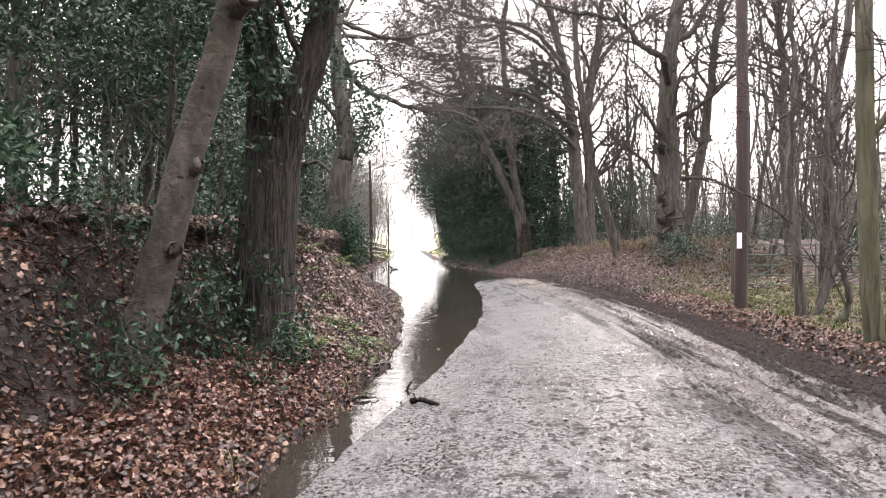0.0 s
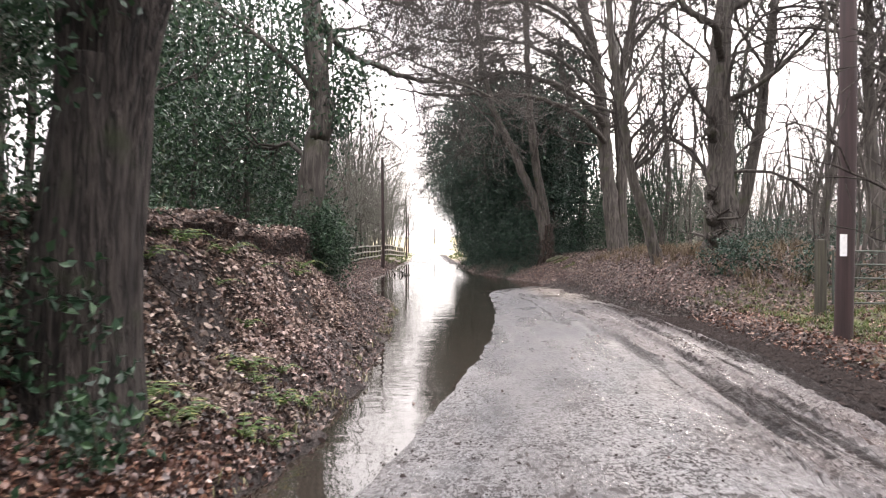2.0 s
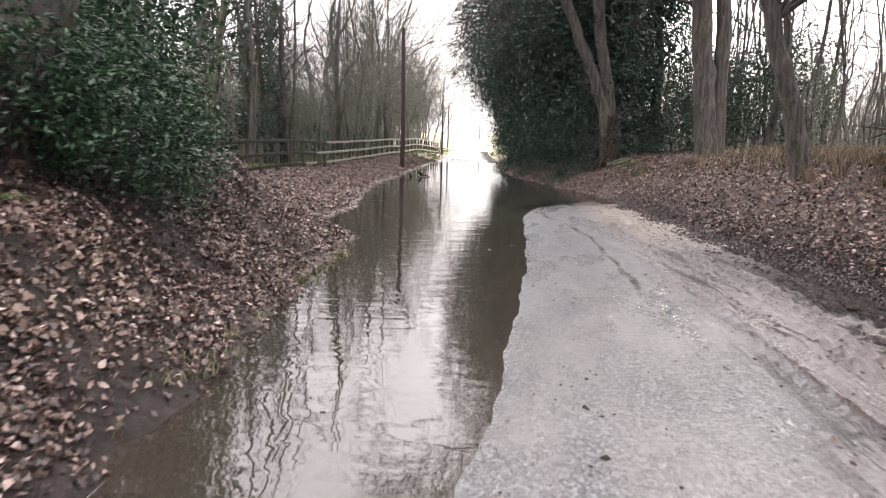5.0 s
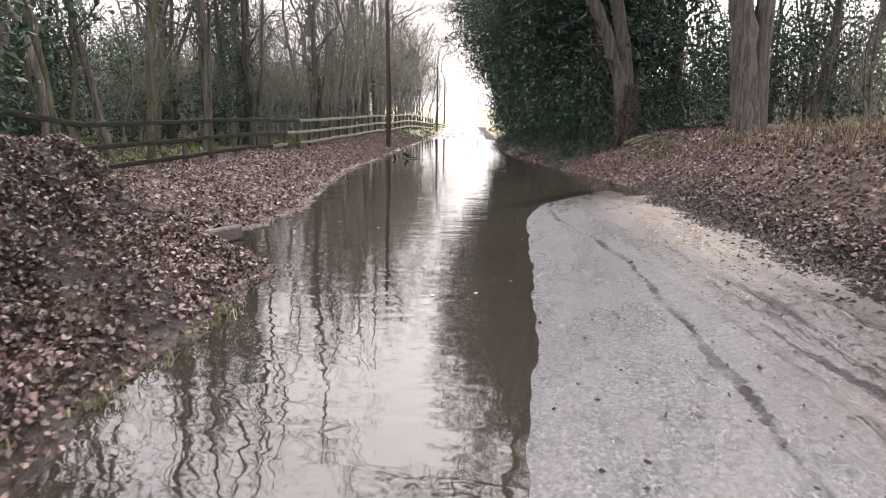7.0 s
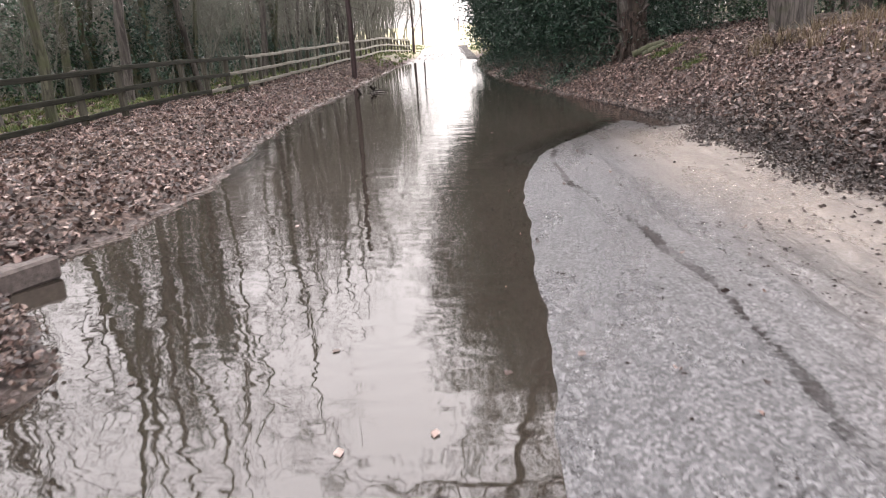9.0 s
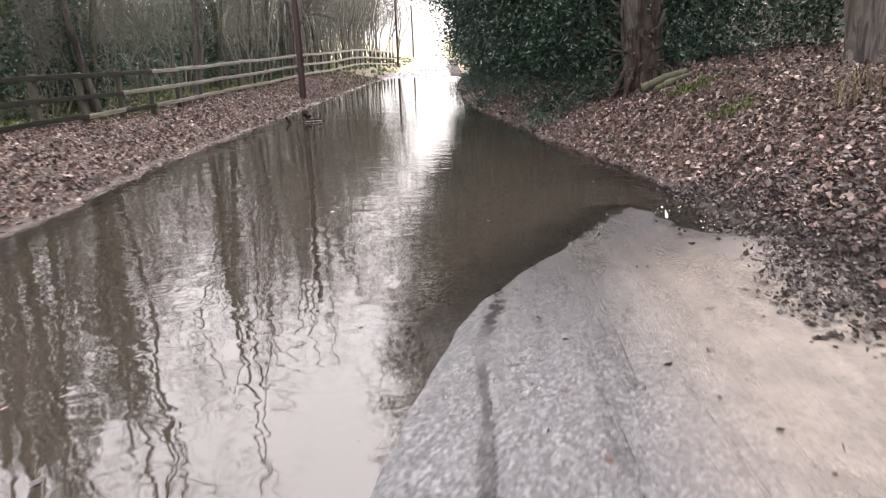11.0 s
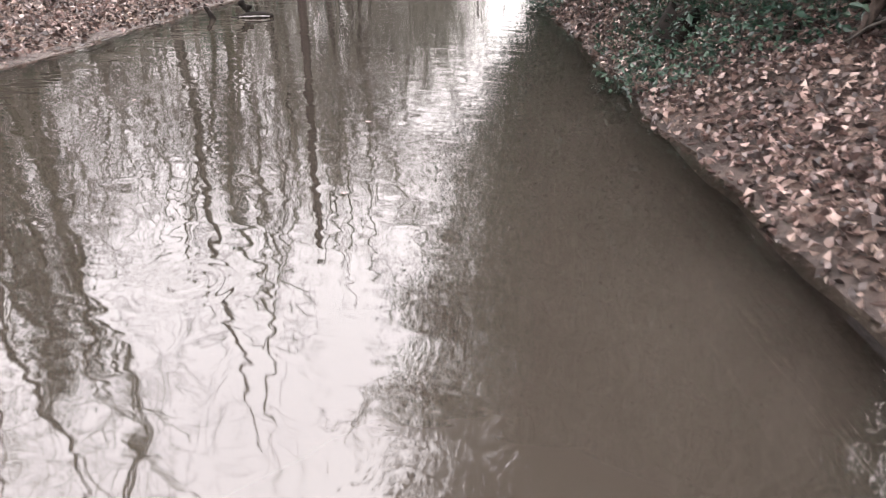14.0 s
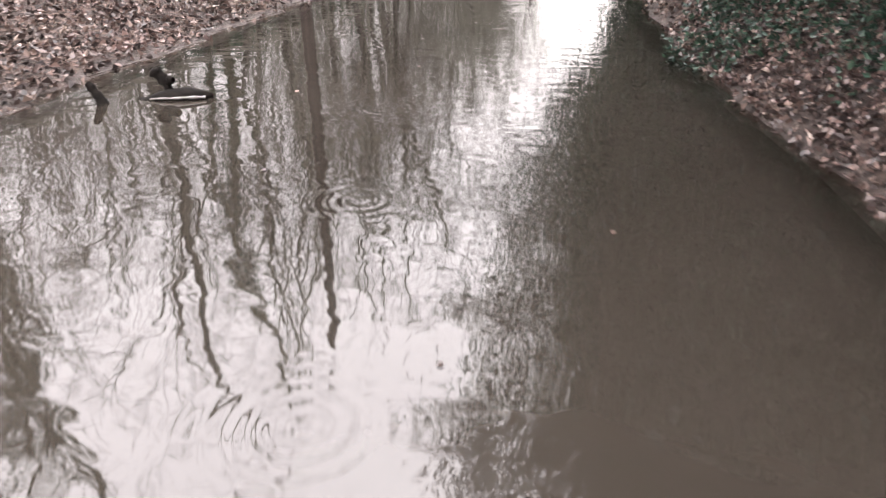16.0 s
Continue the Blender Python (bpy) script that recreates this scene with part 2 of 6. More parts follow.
# pale silt, its colour also carrying some of the sky's reflection
col = k.mix(siltfac, col, k.ramp(k.noise(7, 6, 0.65), [(0.35, (0.148, 0.124, 0.105)), (0.65, (0.248, 0.212, 0.179))]))
dark = k.math('MULTIPLY', k.math('MULTIPLY', k.attr("mud"), k.math('SUBTRACT', 1.0, k.attr("silt"))), k.ramp(level_, [(0.49, 0.0), (0.56, 0.92)]))
clod = k.math('MULTIPLY', k.ramp(k.noise(8.5, 7, 0.75, k.scaled((1.0, 0.7, 1))), [(0.545, 0.0), (0.58, 0.9)]), k.attr("clods"))
speck = k.math('MULTIPLY', k.ramp(k.noise(36, 5, 0.68, k.scaled((1.0, 0.75, 1)), 0.5), [(0.51, 0.0), (0.54, 1.0)]), k.math('MULTIPLY', k.attr("specks"), k.ramp(k.noise(1.4, 5, 0.6), [(0.3, 0.25), (0.62, 1.0)])))
seam = k.math('MULTIPLY', k.ramp(k.noise(1.6, 4, 0.6), [(0.38, 0.3), (0.55, 0.88)]), k.ramp(k.math('ADD', k.attr("joint"), k.math('MULTIPLY', k.math('SUBTRACT', k.noise(11, 7, 0.8), 0.5), 2.3)), [(0.42, 0.0), (0.6, 1.0)]))
ridge = k.math('MULTIPLY', k.attr("ridge"), k.ramp(k.noise(12, 6, 0.7), [(0.35, 0.3), (0.55, 1.0)]))
dull = k.math('MAXIMUM', k.math('MAXIMUM', dark, clod), k.math('MAXIMUM', k.math('MAXIMUM', speck, seam), ridge))
earth = k.ramp(k.noise(55, 4, 0.7), [(0.3, (0.010, 0.0085, 0.008)), (0.7, (0.042, 0.035, 0.033))])
col = k.mix(dull, col, earth)
col = k.mix(k.attr("soaked"), col, k.mix(1.0, col, (0.38, 0.365, 0.35), 'MULTIPLY'))
wet = k.ramp(k.noise(1.9, 6, 0.6, k.scaled((1.0, 0.25, 1))), [(0.36, 0.18), (0.6, 0.38)])
wet = k.mix(k.attr("groove"), wet, (0.2, 0.2, 0.2))
wet = k.mix(dull, wet, (0.75, 0.75, 0.75))
gloss = k.mix(dull, (0.65, 0.65, 0.65), (0.03, 0.03, 0.03))
grit = k.math('ADD', 0.16, k.math('MULTIPLY', k.attr("chips"), 0.84))
nb = k.bump(k.math('MULTIPLY', k.ramp(stone, [(0.0, 0.0), (1.0, 1.0)]), grit), 0.7, 0.009)
nb = k.bump(k.math('MULTIPLY', k.noise(38, 5, 0.75), grit), 0.8, 0.014, nb)
nb = k.bump(k.noise(11, 6, 0.7), 0.3, 0.03, nb)
nb = k.bump(k.math('MULTIPLY', lumps, dark), 1.0, 0.12, nb)
nb = k.bump(k.math('MULTIPLY', k.math('ADD', tracks, treads), k.attr("mud")), 0.9, 0.05, nb)
nb = k.bump(dull, 0.7, 0.012, nb)
M_ROAD = k.set(col, wet, nb, spec=gloss)

# still brown flood water with faint ripples and rings from drips
k = Mat("muddy_flood_water")
fine = k.noise(4.2, 1.5, 0.4, k.scaled((0.8, 1.25, 1)), 0.4)
broad = k.noise(0.9, 3, 0.5, k.scaled((0.6, 1.5, 1)))
h = k.math('ADD', k.math('ADD', k.math('MULTIPLY', fine, 0.62), broad), k.math('MULTIPLY', k.noise(13, 2, 0.5, k.scaled((0.6, 1.8, 1))), 0.03))
DRIPS = [(-0.3, 33.2, 0.5), (-0.9, 37.0, 0.7), (-1.4, 38.6, 0.55), (0.0, 35.4, 0.45), (-2.4, 36.2, 0.6), (-1.9, 40.2, 0.8), (0.2, 31.5, 0.4), (-2.0, 31.8, 0.5), (-1.2, 28.2, 0.35), (-1.9, 45.0, 0.8)]
rings = None
for x, y, r in DRIPS:
    sub = k.n("ShaderNodeVectorMath")
    sub.operation = 'SUBTRACT'
    k.link(k.co.outputs["Object"], sub.inputs[0])
    sub.inputs[1].default_value = (x, y, 0)
    ln = k.n("ShaderNodeVectorMath")
    ln.operation = 'LENGTH'
    k.link(sub.outputs[0], ln.inputs[0])
    d = ln.outputs["Value"]
    fade = k.math('MAXIMUM', k.math('SUBTRACT', 1.0, k.math('DIVIDE', d, 0.6 * r)), 0.0)
    wave = k.math('MULTIPLY', k.math('SINE', k.math('MULTIPLY', d, 85.0)), fade)
    rings = wave if rings is None else k.math('ADD', rings, wave)
nb = k.bump(h, 0.085, 0.06)
nb = k.bump(rings, 0.07, 0.012, nb)
murk = k.ramp(k.noise(0.5, 3), [(0.3, (0.0245, 0.0205, 0.0164)), (0.7, (0.033, 0.0278, 0.0225))])
muddy = k.n("ShaderNodeBsdfDiffuse")
k.link(murk, muddy.inputs["Color"])
clear = k.n("ShaderNodeBsdfTransparent")
clear.inputs["Color"].default_value = (0.92, 0.88, 0.82, 1.0)
body = k.n("ShaderNodeMixShader")            # the bottom shows through where it is shallow
k.link(k.ramp(k.attr("depth"), [(0.0, 0.05), (0.018, 0.5), (0.045, 0.9), (0.08, 1.0)]), body.inputs[0])
k.link(clear.outputs[0], body.inputs[1])
k.link(muddy.outputs[0], body.inputs[2])
shine = k.n("ShaderNodeBsdfGlossy")
shine.inputs["Roughness"].default_value = 0.025
k.link(nb, shine.inputs["Normal"])
fres = k.n("ShaderNodeFresnel")
fres.inputs["IOR"].default_value = 1.7
k.link(nb, fres.inputs["Normal"])
face = k.n("ShaderNodeMixShader")
k.link(fres.outputs[0], face.inputs[0])
k.link(body.outputs[0], face.inputs[1])
k.link(shine.outputs[0], face.inputs[2])
k.link(face.outputs[0], k.t.nodes["Material Output"].inputs["Surface"])
k.t.nodes.remove(k.b)
M_WATER = k.m

k = Mat("weathered_timber")
g = k.noise(30, 5, 0.6, k.scaled((1, 0.06, 1)))
M_TIMBER = k.set(k.ramp(g, [(0.3, (0.05, 0.047, 0.036)), (0.7, (0.19, 0.178, 0.145))]), 0.7, k.bump(g, 0.5, 0.01))
# nearer rails: algae, and their lack of sky glint put into the colour
k = Mat("dim_algae_timber")
g = k.noise(30, 5, 0.6, k.scaled((1, 0.06, 1)))
M_DIMRAIL = k.set(k.ramp(g, [(0.3, (0.009, 0.009, 0.007)), (0.7, (0.03, 0.03, 0.022))]), 0.9, k.bump(g, 0.5, 0.01), spec=0.15)
k = Mat("dark_timber_post")
g = k.noise(22, 5, 0.6, k.scaled((1, 1, 0.06)))
M_POST = k.set(k.ramp(g, [(0.3, (0.016, 0.015, 0.011)), (0.7, (0.06, 0.055, 0.038))]), 0.8, k.bump(g, 0.5, 0.01))
k = Mat("creosoted_pole")
g = k.noise(26, 5, 0.6, k.scaled((1, 1, 0.04)))
M_POLE = k.set(k.ramp(g, [(0.3, (0.014, 0.008, 0.008)), (0.7, (0.042, 0.022, 0.022))]), 0.7, k.bump(g, 0.5, 0.008))
k = Mat("white_enamel_plate")
M_PLATE = k.set(k.ramp(k.noise(20, 4), [(0.3, (0.70, 0.70, 0.70)), (0.7, (0.82, 0.82, 0.81))]), 0.35)
k = Mat("galvanised_tube")
M_GALV = k.set(k.ramp(k.noise(12, 4), [(0.3, (0.035, 0.045, 0.036)), (0.7, (0.085, 0.1, 0.083))]), 0.65, metal=0.2)
k = Mat("old_concrete")
M_CONC = k.set(k.ramp(k.noise(25, 6), [(0.3, (0.035, 0.028, 0.025)), (0.7, (0.11, 0.09, 0.082))]), 0.8, k.bump(k.noise(60, 4), 0.5, 0.01))
k = Mat("wet_rotten_wood")
M_WETWOOD = k.set(k.ramp(k.noise(20, 5, 0.6, k.scaled((0.2, 1, 1))), [(0.3, (0.004, 0.0035, 0.003)), (0.7, (0.014, 0.011, 0.009))]), 0.85, k.bump(k.noise(30, 4), 0.6, 0.01), spec=0.12)

k = Mat("pale_edge_strip")
M_PALEEDGE = k.set(k.ramp(k.noise(25, 5, 0.6, k.scaled((0.3, 1, 1))), [(0.3, (0.1, 0.094, 0.087)), (0.7, (0.3, 0.285, 0.265))]), 0.3, k.bump(k.noise(40, 4), 0.4, 0.005))

# ---------- mesh helpers ----------
rng = np.random.default_rng(7)


class Acc:
    """Collects vertices and faces of one mesh."""

    def __init__(self):
        self.v, self.f, self.count = [], [], 0
        self.thin = {}

    def add(self, verts, faces):
        self.v.append(np.asarray(verts, float))
        self.f.append(np.asarray(faces, int) + self.count)
        self.count += len(verts)

    def flush(self):
        """Turns the thin branches that wait into triangular tubes, all at once."""
        for n, rows in self.thin.items():
            P = np.array([r[0] for r in rows])
            R = np.array([r[1] for r in rows])
            T = np.gradient(P, axis=1)
            T /= np.linalg.norm(T, axis=2, keepdims=True) + 1e-9
            ref = np.where(np.abs(T[:, :1, 1:2]) < 0.8, [[[0.0, 1.0, 0.0]]], [[[1.0, 0.0, 0.0]]])
            U = np.cross(T, ref)
            U /= np.linalg.norm(U, axis=2, keepdims=True) + 1e-9
            W = np.cross(T, U)
            a = np.arange(3) * 2 * np.pi / 3
            V = P[:, :, None] + R[:, :, None, None] * (np.cos(a)[None, None, :, None] * U[:, :, None] + np.sin(a)[None, None, :, None] * W[:, :, None])
            i, j = np.meshgrid(np.arange(n - 1), np.arange(3), indexing="ij")
            k2 = (j + 1) % 3
            f = np.stack([i * 3 + j, i * 3 + k2, (i + 1) * 3 + k2, (i + 1) * 3 + j], -1).reshape(-1, 4)
            self.add(V.reshape(-1, 3), (np.arange(len(P))[:, None, None] * (n * 3) + f[None]).reshape(-1, 4))
        self.thin = {}

    def mesh(self, name, material, smooth=True):
        self.flush()
        me = bpy.data.meshes.new(name)
        if self.v:
            v = np.concatenate(self.v)
            sizes = np.concatenate([np.full(len(f), f.shape[1]) for f in self.f])
            loops = np.concatenate([f.ravel() for f in self.f])
            me.vertices.add(len(v))
            me.vertices.foreach_set("co", v.ravel())
            me.loops.add(len(loops))
            me.loops.foreach_set("vertex_index", loops)
            me.polygons.add(len(sizes))
            me.polygons.foreach_set("loop_start", np.concatenate([[0], np.cumsum(sizes)[:-1]]))
            me.polygons.foreach_set("loop_total", sizes)
            me.polygons.foreach_set("use_smooth", np.full(len(sizes), smooth))
            me.update(calc_edges=True)
        me.materials.append(material)
        return me


def part(name, data, parent=None, label=""):
    """Links a mesh as one object, under a thing where one is given."""
    ob = new(name, data)
    if parent:
        ob.parent = parent
    return tagged(ob, label)


def empty(name, at, label="", category="", group="", kind=""):
    ob = new(name)
    ob.location = at
    ob.empty_display_size = 0.2
    return tagged(ob, label, category, group, kind)


def tube(acc, pts, radii, sides=6, wobble=0.0, ridges=0.0):
    """A tapered tube along pts."""
    pts, radii = np.asarray(pts, float), np.asarray(radii, float)
    tan = np.gradient(pts, axis=0)
    tan /= np.linalg.norm(tan, axis=1, keepdims=True) + 1e-9
    ref = np.array([0.0, 1.0, 0.0]) if abs(tan[:, 1]).mean() < 0.8 else np.array([1.0, 0.0, 0.0])
    u = np.cross(tan, ref)
    u /= np.linalg.norm(u, axis=1, keepdims=True) + 1e-9
    w = np.cross(tan, u)
    a = np.arange(sides) * 2 * np.pi / sides
    rr = radii[:, None] * np.ones(sides)
    if wobble:
        rr = rr * (1 + wobble * rng.normal(size=rr.shape)) * (1 + 0.6 * wobble * np.sin(3 * a + rng.uniform(0, 6)))
    if ridges:
        zz = pts[:, 2][:, None]
        rr = rr + ridges * np.sin(15 * a + 1.6 * np.sin(1.7 * zz + 2 * a) + 0.9 * np.sin(4.1 * zz + 3 * a)) + 0.9 * ridges * np.sin(3 * a + 1.1 * zz)
    v = pts[:, None] + rr[..., None] * (np.cos(a)[None, :, None] * u[:, None] + np.sin(a)[None, :, None] * w[:, None])
    n = len(pts)
    i, j = np.meshgrid(np.arange(n - 1), np.arange(sides), indexing="ij")
    k2 = (j + 1) % sides
    f = np.stack([i * sides + j, i * sides + k2, (i + 1) * sides + k2, (i + 1) * sides + j], -1).reshape(-1, 4)
    acc.add(v.reshape(-1, 3), f)
    if radii[-1] > 0.02:
        c = len(pts) - 1
        acc.add(np.vstack([v[c], pts[c] + tan[c] * radii[-1] * 0.3]), np.array([[q, (q + 1) % sides, sides] for q in range(sides)]))


def smooth_line(ctrl, n):
    """A Catmull-Rom curve through the control points."""
    c = np.asarray(ctrl, float)
    c = np.vstack([2 * c[0] - c[1], c, 2 * c[-1] - c[-2]])
    out = []
    for t in np.linspace(0, len(c) - 3 - 1e-6, n):
        i = int(t)
        s = t - i
        a, b, d, e = c[i:i + 4]
        out.append(0.5 * (2 * b + (d - a) * s + (2 * a - 5 * b + 4 * d - e) * s * s + (3 * b - a - 3 * d + e) * s ** 3))
    return np.array(out)


def unit(v):
    return v / (np.linalg.norm(v) + 1e-9)


FINE = {"r": 0.0088}                        # radius of the finest twigs


def twigs(acc, p, d, length, r, level, droop=0.0, kids=4, jit=0.28):
    """A crooked branch with side branches down to the given level."""
    n = 4 if level > 1 else (3 if level == 1 else 2)
    steps = rng.normal(size=(n, 3)) * jit
    steps[:, 2] -= droop
    q = np.array(d, float)
    ways = np.empty((n, 3))
    for i in range(n):
        q = q + steps[i]
        q = q / math.sqrt(q[0] * q[0] + q[1] * q[1] + q[2] * q[2] + 1e-12)
        ways[i] = q
    pts = np.empty((n + 1, 3))
    pts[0] = p
    pts[1:] = pts[0] + np.cumsum(ways * (length / n), axis=0)
    rad = np.linspace(r, max(r * 0.42, FINE["r"]), n + 1)
    if r > 0.03:
        tube(acc, pts, rad, 5)
    else:
        acc.thin.setdefault(n + 1, []).append((pts, rad))
    if level <= 0:
        return
    ts = rng.uniform(0.25, 1.0, kids) * (n - 0.01)
    sides = rng.normal(size=(kids, 3))
    mix = rng.uniform(0.5, 1.0, (kids, 2))
    scl = rng.uniform(0.42, 0.7, (kids, 2))
    for t, s, m_, c in zip(ts, sides, mix, scl):
        i = int(t)
        dd = ways[i]
        s = s - dd * (s @ dd)
        s = s / (math.sqrt(s @ s) + 1e-9)
        nd = dd * m_[0] + s * m_[1]
        nd[2] += 0.12
        twigs(acc, pts[i] + dd * (length / n * (t - i)), nd, length * c[0], r * (0.44 + 0.3 * (c[1] - 0.42)), level - 1, droop, kids, jit)


def limb(trunk, crown, ctrl, r0, r1, spawn=8, reach=2.0, level=2, kids=4, sides=8, start=0.25, wobble=0.04, droop=0.0, ridges=0.0, jitter=1.0):
    """A main limb through control points, with side branches."""
    n = (14 if ridges else 6) * len(ctrl)
    pts = smooth_line(ctrl, n)
    if not ridges:
        pts[1:-1] += rng.normal(size=(n - 2, 3)) * min(r0, 0.12) * 0.18 * jitter
    rad = np.linspace(r0, r1, n)
    if ridges and r0 > 0.3:
        rad = rad + 0.10 * np.exp(-np.linspace(0, 7, n))
    tube(trunk, pts, rad, 44 if ridges else sides, 0.0 if ridges else wobble, ridges)
    for _ in range(spawn):
        i = int(rng.uniform(start, 1.0) * (n - 2))
        dd = unit(pts[i + 1] - pts[i])
        side = unit(np.cross(dd, rng.normal(size=3)))
        nd = unit(dd * 0.7 + side * rng.uniform(0.6, 1.1) + np.array([0, 0, 0.2]))
        twigs(crown, pts[i], nd, reach * rng.uniform(0.6, 1.3), max(min(0.012, rad[i]), min(0.06, rad[i] * rng.uniform(0.25, 0.45))), level, droop, kids, 0.25)
    return pts


def leaves(acc, at, size, flat=0.0, spread=0.3, slim=0.55, lift=0.25):
    """Folded leaves, two triangles each; flat: how far they lie level."""
    n = len(at)
    if not n:
        return
    size = size * rng.uniform(1 - spread, 1 + spread, n)[:, None]
    nor = rng.normal(size=(n, 3)) * (1 - flat) + np.array([0, 0, 1.0]) * (0.25 + flat * 2)
    nor /= np.linalg.norm(nor, axis=1, keepdims=True)
    ax = np.cross(nor, rng.normal(size=(n, 3)))
    ax /= np.linalg.norm(ax, axis=1, keepdims=True)
    sd_ = np.cross(nor, ax)
    up = nor * size * lift * rng.uniform(-1, 1, n)[:, None]
    v = np.stack([at - ax * size * 0.5, at + sd_ * size * slim * 0.5 + up, at + ax * size * 0.5, at - sd_ * size * slim * 0.5 + up], 1)
    b = np.arange(n)[:, None] * 4
    f = np.concatenate([b + [0, 1, 2], b + [0, 2, 3]])
    acc.add(v.reshape(-1, 3), f)


def curled(acc, at, size, spread=0.45):
    """Fallen leaves, curled, four triangles each."""
    n = len(at)
    size = size * rng.uniform(1 - spread, 1 + spread, n)[:, None]
    nor = rng.normal(size=(n, 3)) * 0.75 + np.array([0, 0, 1.0])
    nor /= np.linalg.norm(nor, axis=1, keepdims=True)
    ax = np.cross(nor, rng.normal(size=(n, 3)))
    ax /= np.linalg.norm(ax, axis=1, keepdims=True)
    sd_ = np.cross(nor, ax)
    c1, c2 = rng.uniform(-0.35, 0.45, (2, n, 1)) * size
    w = rng.uniform(0.22, 0.36, (n, 1)) * size
    v = np.stack([at - ax * size * 0.5 + nor * c1 * 0.8, at - ax * size * 0.12 + sd_ * w + nor * c2, at + ax * size * 0.22 + sd_ * w * 0.8 + nor * c2 * 0.8, at + ax * size * 0.5 + nor * c1, at + ax * size * 0.15 - sd_ * w * 0.9 + nor * c2 * 0.6, at - ax * size * 0.2 - sd_ * w * 0.9 + nor * c2], 1)
    b = np.arange(n)[:, None] * 6
    acc.add(v.reshape(-1, 3), np.concatenate([b + [0, 1, 5], b + [1, 2, 4], b + [1, 4, 5], b + [2, 3, 4]]))


def clumps(centre, radii, count, per, spread=0.45, shell=0.6):
    """Leaf places in uneven clumps through an ellipsoid."""
    d = rng.normal(size=(count, 3))
    d /= np.linalg.norm(d, axis=1, keepdims=True)
    c = d * (rng.uniform(shell, 1.0, count) ** 0.6)[:, None] * np.asarray(radii) + np.asarray(centre)
    q = c[:, None] + rng.normal(size=(count, per, 3)) * spread * rng.uniform(0.6, 1.3, (count, 1, 1))
    return q.reshape(-1, 3)


def box_mesh(acc, c, s, rz=0.0, bevel=0.0):
    """A box with cut edges."""
    bm = bmesh.new()
    bmesh.ops.create_cube(bm, size=1)
    bmesh.ops.scale(bm, vec=s, verts=bm.verts)
    if bevel:
        bmesh.ops.bevel(bm, geom=bm.edges[:], offset=bevel, segments=1, affect='EDGES')
    bmesh.ops.triangulate(bm, faces=bm.faces[:])
    m = Matrix.Translation(c) @ Matrix.Rotation(rz, 4, 'Z')
    bm.verts.index_update()
    v = [tuple(m @ q.co) for q in bm.verts]
    f = [[x.index for x in g.verts] for g in bm.faces]
    bm.free()
    acc.add(v, f)


# ---------- lie of the land ----------
def sstep(a, b, x):
    t = np.clip((x - a) / (b - a), 0, 1)
    return t * t * (3 - 2 * t)


LEFT_Y = [-6, 4, 6.3, 7.7, 9.8, 12.5, 14.8, 16.5, 18.8, 20.9, 21.9, 22.6, 23.2, 24.3, 25.5, 27, 29.1, 34, 38, 41, 45.4, 57, 64, 90]
LEFT_X = [-1.0, -0.85, -0.73, -0.58, -0.46, -0.6, -0.76, -0.95, -1.3, -1.43, -1.62, -2.3, -2.9, -2.75, -2.66, -2.85, -3.33, -4.15, -4.35, -4.6, -5.0, -5.8, -6.0, -8.6]
WET_Y = [-6, 3, 5.1, 6.4, 8.1, 9.8, 13.3, 15.4, 17.7, 20, 22.6, 25.2, 26.4, 27.4, 28.2, 29.35, 29.8, 30.43, 30.71, 30.82, 31.5, 32.0, 33.0, 34.5, 36.5, 38.5, 42.5, 47, 54, 60, 64, 90]
WET_X = [-0.95, -0.8, -0.5, -0.3, 0.0, 0.24, 0.64, 0.82, 0.88, 0.93, 0.87, 0.78, 0.8, 0.95, 1.15, 1.7, 1.89, 2.17, 2.33, 2.93, 2.83, 2.74, 2.49, 2.13, 1.66, 1.2, 0.17, -0.55, -1.35, -1.7, -1.9, -4.9]
EDGE_Y = [-6, 0, 8, 14, 17, 20, 23, 27, 30, 31.5, 33.4, 35, 36.5, 38.5, 42.5, 47, 54, 60, 64, 90]
EDGE_X = [4.7, 4.6, 4.5, 4.6, 4.5, 4.15, 3.7, 3.35, 3.2, 2.95, 2.45, 2.0, 1.56, 1.1, 0.07, -0.65, -1.45, -1.8, -1.9, -4.6]
RUT_Y, RUT_X = [14, 15.8, 17.7, 20.4, 21.4, 22.5, 24.0, 24.8, 25.75, 27.0, 29.0], [2.42, 2.3, 2.08, 1.99, 1.92, 1.88, 1.66, 1.48, 1.25, 1.13, 1.2]


def smooth_rand(x, y, s, seed):
    r = np.random.default_rng(seed)
    out = 0
    for k_ in range(5):
        a, b, ph = r.normal() * s, r.normal() * s, r.uniform(0, 6.28)
        out = out + np.sin(a * x + b * y + ph)
    return out / 5


def scarp(y, x):
    """How far from the water the broken edge of the bank stands."""
    return np.interp(y, [-6, 7, 9, 12, 15, 16.5, 19, 90], [2.05, 2.0, 1.75, 1.3, 1.15, 1.35, 1.9, 2.2]) + 0.05 * np.sin(2.1 * y) + 0.04 * np.sin(5.3 * y + 1) + 0.2 * smooth_rand(x, y, 1.6, 21)


